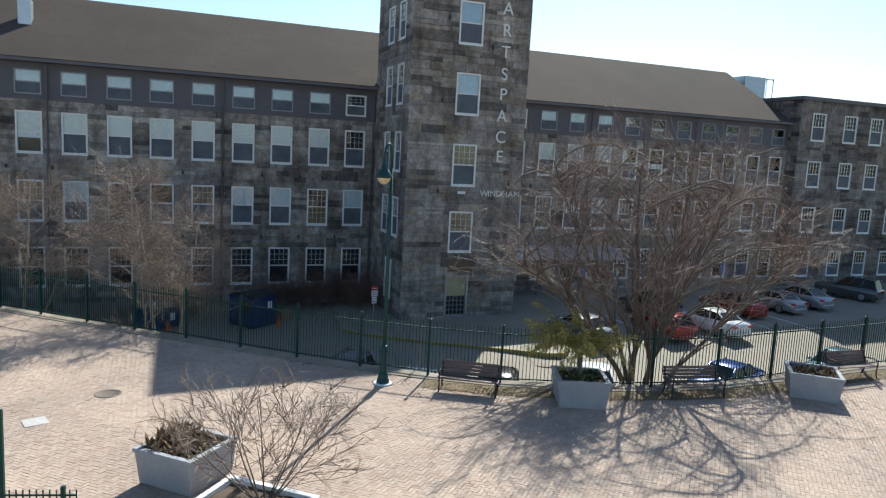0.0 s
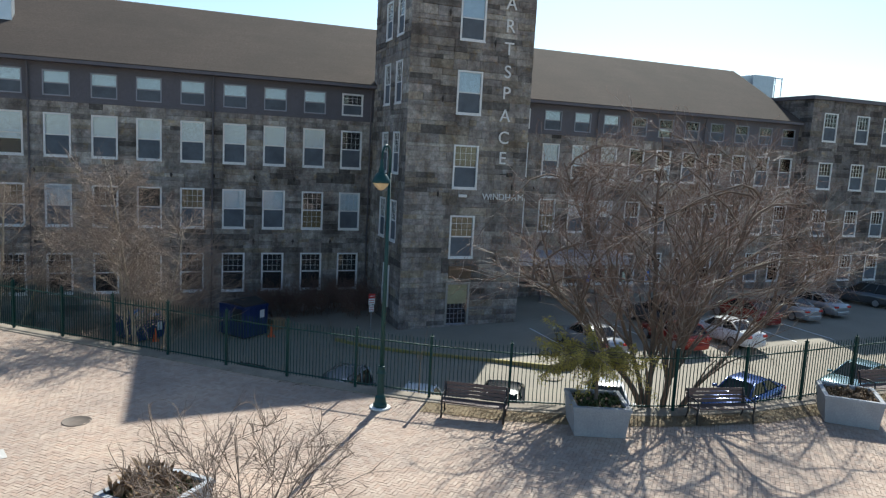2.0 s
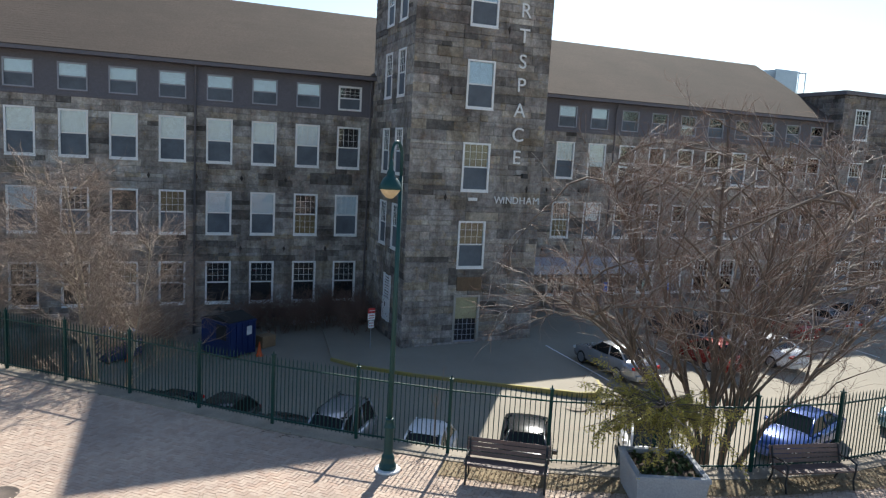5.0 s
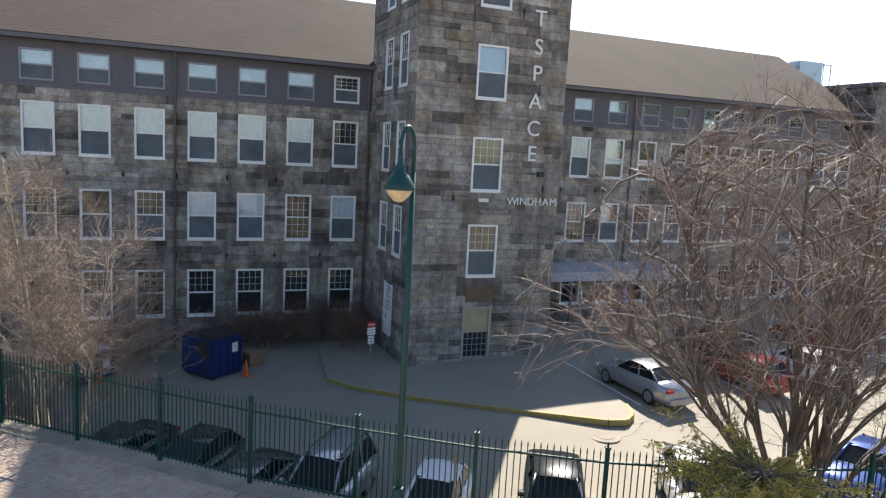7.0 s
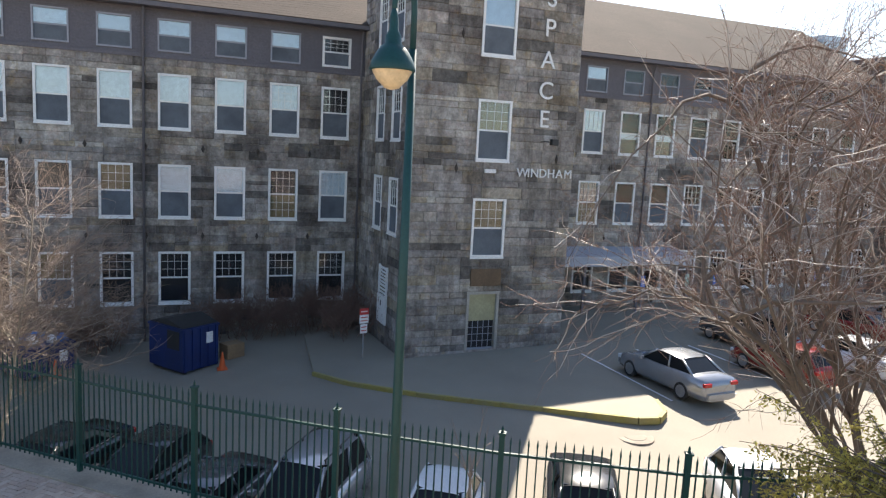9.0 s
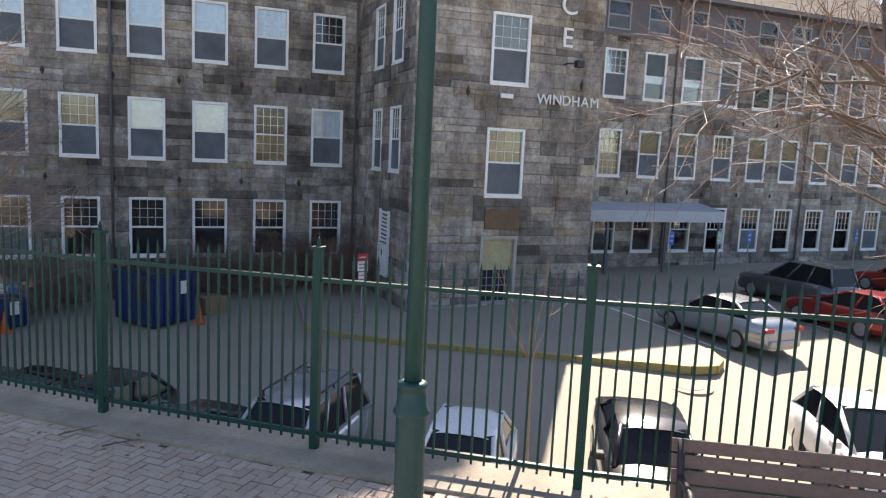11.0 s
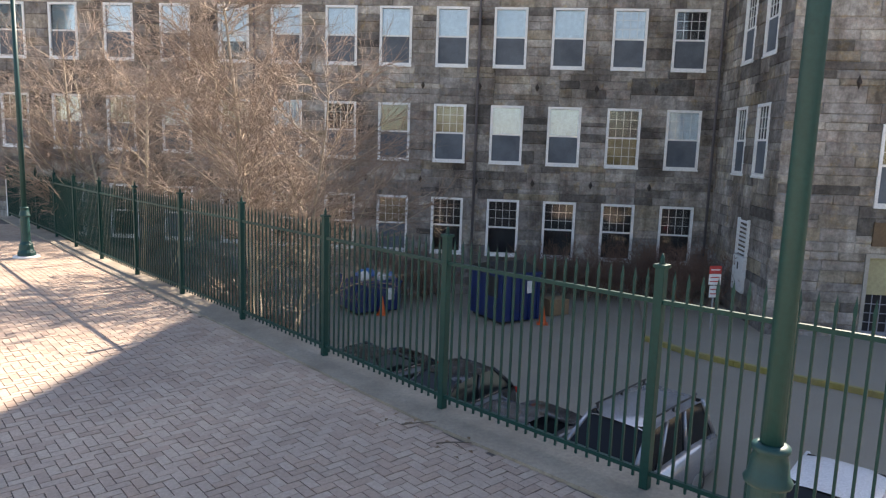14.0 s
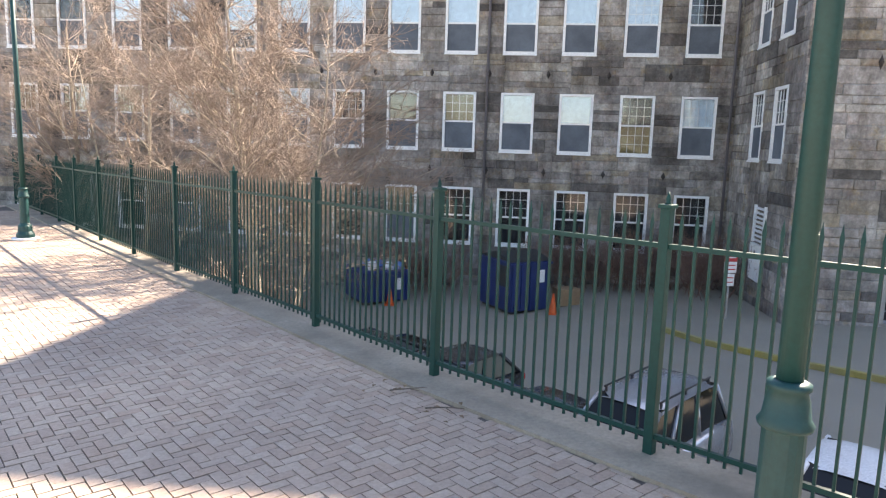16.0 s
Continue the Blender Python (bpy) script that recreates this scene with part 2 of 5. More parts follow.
# posts of the fence, from the far end of the promenade to the car park's side
POSTS = [(-14.4, 40.0), (-12.6, 38.3), (-10.8, 36.65), (-9.0, 35.0), (-7.25, 33.3), (-5.45, 31.6), (-3.55, 29.85), (-1.72, 28.2), (0.12, 26.55),
         (1.94, 24.87), (3.7, 23.22), (5.56, 21.7), (7.46, 20.25), (9.45, 18.97), (11.65, 17.98), (13.95, 17.3), (16.2, 16.95), (18.5, 16.98),
         (20.65, 17.02), (22.8, 17.1), (25.1, 17.15), (27.4, 17.2), (29.7, 17.25)]


# ---- ground and plaza ----
def ground():
    xs = [-900, -300, -120, -60] + list(range(-40, 41, 2)) + [60, 120, 300, 900]
    ys = [-900, -300, -100, -40, 0, 12, 16] + list(range(18, 60, 2)) + [80, 140, 300, 900]
    verts = [(x, y, lot_z(x, y) - (0.0 if y > 12 else 1.0)) for y in ys for x in xs]
    n = len(xs)
    faces = [(j * n + i, j * n + i + 1, (j + 1) * n + i + 1, (j + 1) * n + i) for j in range(len(ys) - 1) for i in range(n - 1)]
    ob = new("ground", quads("ground", verts, faces, ASPHALT, True))
    tagged(ob, "worn grey asphalt of the sloping car park", "ground", kind="structure")


EDGE = [Vector((x, y, 0)) for x, y in POSTS]


def offset_line(line, d):
    out = []
    for i, p in enumerate(line):
        t = (line[min(i + 1, len(line) - 1)] - line[max(i - 1, 0)]).normalized()
        out.append(p + Vector((t.y, -t.x, 0)) * d)
    return out


INNER, OUTER = offset_line(EDGE, 0.34), offset_line(EDGE, -0.2)


def plaza():
    line = INNER
    verts, faces = [], []
    for p in line:
        verts += [(p.x, p.y, plaza_z(p.x) - 0.012), (p.x, 8.0, plaza_z(p.x) - 0.012)]
    for i in range(len(line) - 1):
        faces.append((2 * i, 2 * i + 1, 2 * i + 3, 2 * i + 2))
    ob = new("pavement", quads("pavement", verts, faces, JOINT))
    tagged(ob, "herringbone brick paved plaza, sunlit with tree shadows", "pavement", kind="structure")
    # the plain rest of the terrace, behind and beside the part in view
    bm = bmesh.new()
    for x0, x1, y0, y1 in ((-60, 60, -60, 8.5), (29.8, 60, 8.5, 17.0), (-60, -14.4, 8.5, 40.0)):
        n = 12
        for i in range(n):
            a, b = x0 + (x1 - x0) * i / n, x0 + (x1 - x0) * (i + 1) / n
            bm.faces.new([bm.verts.new((x, y, plaza_z(x) - 0.004)) for x, y in ((a, y0), (b, y0), (b, y1), (a, y1))])
    rest = part("pavement_rest", bm, PAVER)
    tagged(rest, "plain continuation of the brick terrace", "pavement", kind="structure")
    # kerb of concrete under the fence, with the retaining wall below it
    verts, faces = [], []
    for a, b in zip(INNER, OUTER):
        zi, zo = plaza_z(a.x), plaza_z(b.x)
        verts += [(a.x, a.y, zi - 0.1), (a.x, a.y, zi + 0.03), (b.x, b.y, zo + 0.06), (b.x, b.y, lot_z(b.x) - 0.4)]
    for i in range(len(INNER) - 1):
        for k in range(3):
            faces.append((4 * i + k, 4 * i + k + 1, 4 * i + k + 5, 4 * i + k + 4))
    tagged(new("retaining_wall", quads("retaining_wall", verts, faces, CONCRETE)), "concrete kerb and retaining wall under the fence", "wall", kind="structure")
    return ob


ground()
PAVEMENT = plaza()


# ---- mill building ----
MILL = thing("mill_building", "four-storey granite mill with grey top floor and stair tower", "building", kind="structure")
WALL_Y, TOWER_Y = 46.1, 38.78
TX0, TX1 = 12.2, 19.65
rng = random.Random(4)


def muntins(bm, w, z0, z1, y, cols, rows, t=0.016):
    for i in range(1, cols):
        x = -w / 2 + w * i / cols
        box(bm, x - t / 2, x + t / 2, y - 0.012, y + 0.008, z0, z1)
    for j in range(1, rows):
        z = z0 + (z1 - z0) * j / rows
        box(bm, -w / 2, w / 2, y - 0.012, y + 0.008, z - t / 2, z + t / 2)


PROTO = {}


def window(m, w, h, style, parent, sill=True, paint_mat=WHITE, f=0.1):
    """Double-hung sash window, its frame standing in the opening; origin at the middle of its foot, outside to -y."""
    key = (w, h, style, sill, paint_mat.name)
    if key in PROTO:
        return copy_thing(PROTO[key], m)
    bm = bmesh.new()
    y0, y1 = -0.035, 0.16
    box(bm, -w / 2, -w / 2 + f, y0, y1, 0, h)
    box(bm, w / 2 - f, w / 2, y0, y1, 0, h)
    box(bm, -w / 2 + f, w / 2 - f, y0, y1, h - f, h)
    box(bm, -w / 2 + f, w / 2 - f, y0, y1, 0, f)
    box(bm, -w / 2 + f, w / 2 - f, 0.03, 0.1, h * 0.5 - 0.035, h * 0.5 + 0.035)
    win = part("window", bm, paint_mat, parent, "white framed double-hung sash window" if paint_mat is WHITE else "grey framed double-hung sash window")
    iw = w - 2 * f
    for name, a, b, y, mat in (("pane", h / 2 + 0.035, h - f, 0.05, GLASS if style[0] in ("screen", "bare") and style[1] else COATED), ("pane", f, h / 2 - 0.035, 0.085, GLASS)):
        bm = bmesh.new()
        box(bm, -iw / 2, iw / 2, y, y + 0.006, a, b)
        part(name, bm, mat, win).visible_shadow = False
    # flat sheet behind the sashes, its dark colour replaces the room's shade
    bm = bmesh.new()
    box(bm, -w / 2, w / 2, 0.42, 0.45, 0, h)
    part("room_backdrop", bm, ROOM, win, "dark sheet standing for the unlit room")
    kind, grid = style
    if kind in ("blind", "half", "full"):
        bm = bmesh.new()
        low = {"blind": h * 0.5, "half": h * 0.36, "full": f}[kind]
        box(bm, -iw / 2, iw / 2, 0.11, 0.12, low, h - f)
        part("blind", bm, BLIND, win, "roller blind coloured with the sky's reflection")
    if kind == "warm":
        bm = bmesh.new()
        box(bm, -iw / 2, iw / 2, 0.11, 0.12, f, h * 0.5)
        part("curtain", bm, CURTAIN, win, "warm yellow curtain")
    if kind == "gold":
        bm = bmesh.new()
        box(bm, -iw / 2, iw / 2, 0.11, 0.12, h * 0.5, h - f)
        part("curtain", bm, CURTAIN, win, "warm yellow curtain")
    if kind in ("blind", "screen", "gold"):
        bm = bmesh.new()
        box(bm, -iw / 2, iw / 2, 0.045, 0.05, f, h / 2 - 0.035)
        part("insect_screen", bm, SCREEN, win, "dark insect screen tinted with reflected sky")
    if grid:
        bm = bmesh.new()
        muntins(bm, iw, h / 2 + 0.035, h - f, 0.045, 4, 3)
        if grid > 1:
            muntins(bm, iw, f, h / 2 - 0.035, 0.08, 4, 3)
        part("muntin_grid", bm, paint_mat, win)
    if sill:
        bm = bmesh.new()
        soft_box(bm, -w / 2 - 0.01, w / 2 + 0.01, -0.07, 0.05, -0.06, -0.002, 0.008)
        part("sill", bm, WHITE, win)
    win.matrix_basis = m
    PROTO[key] = win
    return win


def backing(bm, u0, u1, z0, z1, holes, depth=0.5, front=0.02):
    """Wall core with the openings left out, in strips."""
    cuts = sorted({u0, u1, *[v for a, b, _, _ in holes for v in (a, b) if u0 < v < u1]})
    for a, b in zip(cuts, cuts[1:]):
        mid, z = (a + b) / 2, z0
        for lo, hi in sorted((c, d) for l, r, c, d in holes if l < mid < r):
            if lo > z:
                box(bm, a, b, front, depth, z, lo)
            z = max(z, hi)
        if z < z1:
            box(bm, a, b, front, depth, z, z1)


def stone_rows(u0, u1, z0, z1, holes, r):
    """Courses of ashlar: a list of (u0, u1, z0, z1) for each block, broken at the openings."""
    marks = sorted({round(z, 3) for z in [z0, z1] + [v for h in holes for v in h[2:]] if z0 <= z <= z1})
    out = []
    for a, b in zip(marks, marks[1:]):
        if b - a < 0.06:
            continue
        free = [(u0, u1)]
        for l, rr, c, d in holes:
            if c < b - 0.02 and d > a + 0.02:
                free = [s for p, q in free for s in ((p, min(q, l)), (max(p, rr), q)) if s[1] - s[0] > 0.05]
        # stretches of a few metres, each with its own courses
        spans = []
        for p, q in free:
            while q - p > 4.5:
                e = p + r.uniform(1.8, 4.0)
                spans.append((p, e))
                p = e
            spans.append((p, q))
        for p, q in spans:
            n = max(1, round((b - a) / r.uniform(0.3, 0.46)))
            weights = [r.uniform(0.55, 1.5) for _ in range(n)]
            z = a
            for wgt in weights:
                h = (b - a) * wgt / sum(weights)
                u = p
                while u < q - 0.01:
                    e = u + r.choice((r.uniform(0.4, 0.9), r.uniform(0.8, 1.5), r.uniform(1.1, 2.2))) * (0.7 + h)
                    if q - e < 0.4:
                        e = q
                    if h > 0.42 and r.random() < 0.22:
                        k = z + h * r.uniform(0.38, 0.62)
                        out += [(u, e, z, k), (u, e, k, z + h)]
                    else:
                        out.append((u, e, z, z + h))
                    u = e
                z += h
    return out


def block(w, h, r):
    """One rough-faced block: front, chamfered rim, sides."""
    g, c, o = r.uniform(0.003, 0.006), r.uniform(0.015, 0.04), r.uniform(0.008, 0.032)
    x0, x1, z0, z1 = g, w - g, g, h - g
    j = lambda: r.uniform(-0.006, 0.006)
    v = [(x0, 0.06, z0), (x1, 0.06, z0), (x1, 0.06, z1), (x0, 0.06, z1),
         (x0 + j(), 0.0, z0 + j()), (x1 + j(), 0.0, z0 + j()), (x1 + j(), 0.0, z1 + j()), (x0 + j(), 0.0, z1 + j()),
         (x0 + c, -o, z0 + c), (x1 - c, -o + j(), z0 + c), (x1 - c, -o, z1 - c), (x0 + c, -o + j(), z1 - c)]
    f = [(8, 9, 10, 11)]
    for a, b in ((0, 4), (4, 8)):
        f += [(a + k, a + (k + 1) % 4, b + (k + 1) % 4, b + k) for k in range(4)]
    return v, f


def stone_wall(name, m, u0, u1, z0, z1, holes, r, label, singles=None, stone=STONE):
    """A wall of ashlar in the plane y = 0 of m. singles: a stretch (u0, u1, z0, z1) whose blocks are parts of their own."""
    bm = bmesh.new()
    backing(bm, u0, u1, z0, z1, holes)
    wall = part(name, bm, MORTAR, MILL, label)
    wall.matrix_basis = m
    verts, faces, alone = [], [], []
    for a, b, c, d in stone_rows(u0, u1, z0, z1, holes, r):
        if singles and len(alone) < 300 and a >= singles[0] and b <= singles[1] and c >= singles[2] and d <= singles[3]:
            alone.append((a, c, b - a, d - c))
            continue
        v, f = block(b - a, d - c, r)
        n = len(verts)
        verts += [(x + a, y, z + c) for x, y, z in v]
        faces += [tuple(i + n for i in q) for q in f]
    ob = new("stonework", quads("stonework", verts, faces, stone))
    ob.parent = wall
    tagged(ob, kind="stuff")
    for a, c, w, h in alone:
        v, f = block(w, h, r)
        s = new("stone", quads("stone", v, f, stone))
        s.parent, s.location = wall, (a, 0, c)
    return wall


W_W, ROWS_Z, W_H = 1.37, (-1.88, 2.05, 6.0), 2.4
LEFT_COLS = [10.12, 7.73, 5.31, 2.93, 0.53, -1.86, -4.2, -6.6, -8.95, -11.6, -14.2, -16.8, -19.3, -21.8, -24.3, -26.8]
RIGHT_COLS = [22.1] + [24.62 + 2.43 * i for i in range(10)]


def styles(row, col, r):
    if row == 0:
        return ("gold", 1) if col in (5, 9) else ("bare", 1)
    if row == 1:
        known = [("blind", 1), ("warm", 2), ("blind", 0), ("blind", 0), ("gold", 1), ("screen", 0)]
        return known[col] if col < 6 else r.choice([("blind", 0), ("blind", 0), ("screen", 1), ("blind", 1), ("gold", 1)])
    return ("screen", 1) if col == 0 else ("blind", 1) if col == 1 else r.choice([("blind", 0), ("blind", 0), ("blind", 0), ("half", 0)])


def wing(name, cols, x0, x1, label, r, zs=ROWS_Z, singles=None):
    holes = [(c, c + W_W, z, z + W_H) for c in cols for z in zs]
    top = [(c, c + W_W, 9.33, 10.72) for c in cols]
    base = min(lot_z(x0), lot_z(x1)) - 0.3
    at = pose(0, WALL_Y, 0)
    stone_wall(name, at, x0, x1, base, 9.1, holes, r, label, singles)
    # clapboard top floor
    bm = bmesh.new()
    backing(bm, x0, x1, 9.1, 11.45, top, 0.5, 0.03)
    z = 9.1
    clap = bmesh.new()
    while z < 11.4:
        free = [(x0, x1)]
        for l, rr, c, d in top:
            if c < z + 0.11 and d > z + 0.01:
                free = [s for p, q in free for s in ((p, min(q, l)), (max(p, rr), q)) if s[1] - s[0] > 0.02]
        for p, q in free:
            v = [clap.verts.new(c) for c in ((p, -0.005, z), (q, -0.005, z), (q, 0.02, z + 0.125), (p, 0.02, z + 0.125), (p, 0.03, z), (q, 0.03, z))]
            clap.faces.new((v[0], v[1], v[2], v[3]))
            clap.faces.new((v[4], v[5], v[1], v[0]))
        z += 0.125
    core = part("siding_wall", bm, SIDING, MILL, "dark grey clapboard top floor")
    core.matrix_basis = at
    part("clapboards", clap, SIDING, core)
    bm = bmesh.new()
    box(bm, x0, x1, -0.07, 0.0, 9.02, 9.16)
    part("trim_board", bm, SIDING, core)
    for i, c in enumerate(cols):
        for j, z in enumerate(zs):
            window(pose(c + W_W / 2, WALL_Y, z), W_W, W_H, styles(j, i, r), MILL)
        window(pose(c + W_W / 2, WALL_Y, 9.33), W_W, 1.39, ("screen", 1) if i == 0 else r.choice([("blind", 0), ("blind", 0), ("blind", 0), ("half", 0)]), MILL, False, WHITE if i == 0 else GREYFRAME, 0.1 if i == 0 else 0.07)


wing("wall_left", LEFT_COLS, -28.5, TX0 + 0.02, "weathered granite ashlar wall with regular sash windows", rng, singles=(-6.7, 12.3, -3.3, 5.9))
wing("wall_right", RIGHT_COLS, TX1, 48.3, "weathered granite ashlar wall with regular sash windows", rng)

# stair tower
T_ROWS = [(1.33, 2.47), (5.35, 2.48), (9.55, 2.41), (13.6, 2.44)]
T_TOP = 18.42
t_holes = [(15.03 - TX0, 16.56 - TX0, z, z + h) for z, h in T_ROWS] + [(15.0 - TX0, 16.5 - TX0, -2.66, -0.13)]
stone_wall("tower_front", pose(TX0, TOWER_Y, 0), 0, TX1 - TX0, -3.2, T_TOP, t_holes, rng, "granite ashlar front of the stair tower", (0, 7.5, -3.2, 9.6))
for z, h in T_ROWS:
    window(pose(15.795, TOWER_Y, z), 1.53, h, ("gold", 1) if z < 9 else ("blind", 0), MILL)
side_rows = [(-1.2, 1.9), (2.05, 2.4), (6.0, 2.4), (10.0, 2.4), (13.8, 2.2)]
SIDE = WALL_Y - TOWER_Y
side_cols = (1.25, 3.6)
s_holes = [(SIDE - c - 1.3, SIDE - c, z, z + h) for c in side_cols for z, h in side_rows[1:]]
stone_wall("tower_side_west", pose(TX0, WALL_Y, 0, 0, 0, -90), 0, SIDE, -4.0, T_TOP, s_holes, rng, "shaded granite side of the stair tower")
stone_wall("tower_side_east", pose(TX1, TOWER_Y, 0, 0, 0, 90), 0, SIDE, -3.2, T_TOP, [], rng, "shaded granite side of the stair tower")
for c in side_cols:
    for z, h in side_rows[1:]:
        window(pose(TX0, TOWER_Y + c + 0.65, z, 0, 0, -90), 1.3, h, ("blind", 1), MILL)
bm = bmesh.new()
box(bm, TX0 - 0.02, TX1 + 0.02, TOWER_Y - 0.03, WALL_Y + 0.6, T_TOP, T_TOP + 0.25)
part("tower_roof", bm, SHINGLE, MILL, "flat cornice of the stair tower")
bm = bmesh.new()
box(bm, TX0 + 0.6, TX1 - 0.6, WALL_Y - 0.1, WALL_Y + 0.5, 9, T_TOP)
part("tower_core", bm, SIDING, MILL)

# roofs
EAVE_Y, EAVE_Z, RIDGE_Y, RIDGE_Z = 45.55, 11.35, 54.0, 16.15


def roof(x0, x1):
    bm = bmesh.new()
    for sgn in (1, -1):
        ye = RIDGE_Y - sgn * (RIDGE_Y - EAVE_Y)
        slope = math.hypot(RIDGE_Y - EAVE_Y, RIDGE_Z - EAVE_Z)
        v = [bm.verts.new(p) for p in ((x0, ye, EAVE_Z), (x1, ye, EAVE_Z), (x1, RIDGE_Y, RIDGE_Z), (x0, RIDGE_Y, RIDGE_Z),
                                       (x0, ye, EAVE_Z - 0.18), (x1, ye, EAVE_Z - 0.18), (x1, RIDGE_Y, RIDGE_Z - 0.25), (x0, RIDGE_Y, RIDGE_Z - 0.25))]
        for f in ((0, 1, 2, 3), (7, 6, 5, 4), (0, 4, 5, 1), (1, 5, 6, 2), (3, 7, 4, 0)):
            bm.faces.new([v[i] for i in f])
    ob = part("roof", bm, SHINGLE, MILL, "brown-grey weathered shingle roof")
    # shingle courses, each a thin lapped strip broken into tabs
    verts, faces, r = [], [], random.Random(9)
    d = Vector((0, RIDGE_Y - EAVE_Y, RIDGE_Z - EAVE_Z)).normalized()
    nrm = Vector((0, -d.z, d.y))
    n = int(slope / 0.3)
    for i in range(n):
        s0, x = i * 0.3, x0
        while x < x1:
            e = min(x1, x + r.uniform(1.6, 3.2))
            a = Vector((0, EAVE_Y, EAVE_Z)) + d * s0
            lift0, lift1 = r.uniform(0.005, 0.007), 0.003
            p0, p1 = a + nrm * lift0, a + d * 0.305 + nrm * lift1
            k = len(verts)
            verts += [(x, a.y, a.z), (e, a.y, a.z), (e, p0.y, p0.z), (x, p0.y, p0.z), (e, p1.y, p1.z), (x, p1.y, p1.z)]
            faces += [(k, k + 1, k + 2, k + 3), (k + 3, k + 2, k + 4, k + 5)]
            x = e
    sh = new("shingle_courses", quads("shingle_courses", verts, faces, SHINGLE))
    sh.parent = ob
    tagged(sh, kind="stuff")
    bm = bmesh.new()
    box(bm, x0, x1, EAVE_Y - 0.1, EAVE_Y, EAVE_Z - 0.24, EAVE_Z - 0.06)
    box(bm, x0, x1, EAVE_Y, WALL_Y, EAVE_Z - 0.24, EAVE_Z - 0.2)
    part("gutter", bm, SIDING, ob)


roof(-29.0, (TX0 + TX1) / 2)
roof((TX0 + TX1) / 2, 48.0)
bm = bmesh.new()
box(bm, -28.5, 47.4, 61.5, 62, -4, 11.3)
box(bm, -28.6, -28.1, 46.5, 61.5, -5, 11.3)
part("wall_back", bm, MORTAR, MILL)
bm = bmesh.new()
for x in (-28.4, 47.2):
    v = [bm.verts.new(p) for p in ((x, 46.6, 11.3), (x, 61.4, 11.3), (x, RIDGE_Y, RIDGE_Z - 0.3))]
    bm.faces.new(v)
part("gable", bm, SIDING, MILL)

# flat-roofed annex at the far end
A_X, A_Y = 48.3, 45.0
a_cols = (1.3, 4.9, 8.0, 11.2, 14.4)
a_rows = [(-1.7, 2.2), (2.1, 2.2), (6.0, 2.2), (9.9, 2.3)]
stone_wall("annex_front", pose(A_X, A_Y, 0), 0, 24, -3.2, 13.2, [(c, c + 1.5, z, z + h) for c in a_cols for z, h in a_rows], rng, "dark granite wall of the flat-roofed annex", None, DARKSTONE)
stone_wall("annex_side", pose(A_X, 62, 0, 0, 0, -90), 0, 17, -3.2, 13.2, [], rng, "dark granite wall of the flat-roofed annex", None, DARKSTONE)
for c in a_cols:
    for z, h in a_rows:
        window(pose(A_X + c + 0.75, A_Y, z), 1.5, h, ("blind", 1) if z > 5 else ("screen", 1), MILL)
bm = bmesh.new()
box(bm, A_X - 0.2, A_X + 24.2, A_Y - 0.25, 62, 13.2, 13.5)
part("annex_roof", bm, SIDING, MILL, "dark flat roof edge of the annex")


# ---- fence ----
def fence():
    bm = bmesh.new()
    soft_box(bm, -0.038, 0.038, -0.038, 0.038, 0, 1.84, 0.006)
    post_mesh = mesh_of("post", bm, GREEN)
    bm = bmesh.new()
    soft_box(bm, -0.052, 0.052, -0.052, 0.052, 0, 0.03, 0.006)
    turned(bm, [(0.03, 0.03), (0.016, 0.045), (0.02, 0.06), (0.015, 0.085), (0.003, 0.12)], 8)
    cap_mesh = mesh_of("post_cap", bm, GREEN)
    bm = bmesh.new()
    box(bm, -0.0095, 0.0095, -0.0095, 0.0095, 0, 1.62)
    t = bm.verts.new((0, 0, 1.76))
    a = [bm.verts.new((sx * 0.014, sy * 0.006, 1.66)) for sx, sy in ((-1, -1), (1, -1), (1, 1), (-1, 1))]
    b = [bm.verts.new((sx * 0.0095, sy * 0.0095, 1.62)) for sx, sy in ((-1, -1), (1, -1), (1, 1), (-1, 1))]
    for k in range(4):
        bm.faces.new((b[k], b[(k + 1) % 4], a[(k + 1) % 4], a[k]))
        bm.faces.new((a[k], a[(k + 1) % 4], t))
    picket_mesh = mesh_of("picket", bm, GREEN)
    for i, (p, q) in enumerate(zip(EDGE, EDGE[1:])):
        za, zb = plaza_z(p.x) + 0.05, plaza_z(q.x) + 0.05
        ang = math.degrees(math.atan2(q.y - p.y, q.x - p.x))
        pan = thing("fence_panel", "dark green steel picket fence panel on a concrete kerb", "fence", "fence panels", m=pose(p.x, p.y, za, 0, 0, ang))
        ln = (q - p).length
        part("post", post_mesh, None, pan)
        part("post_cap", cap_mesh, None, pan).location = (0, 0, 1.84)
        for z in (0.14, 1.57):
            bm = bmesh.new()
            v = box(bm, 0.03, ln - 0.03, -0.018, 0.018, z - 0.018, z + 0.018)
            for vert in v:
                vert.co.z += (zb - za) * vert.co.x / ln
            part("rail", bm, GREEN, pan)
        n = round(ln / 0.116)
        for k in range(1, n):
            x = ln * k / n
            part("picket", picket_mesh, None, pan).location = (x, -0.0, 0.07 + (zb - za) * x / ln)


fence()


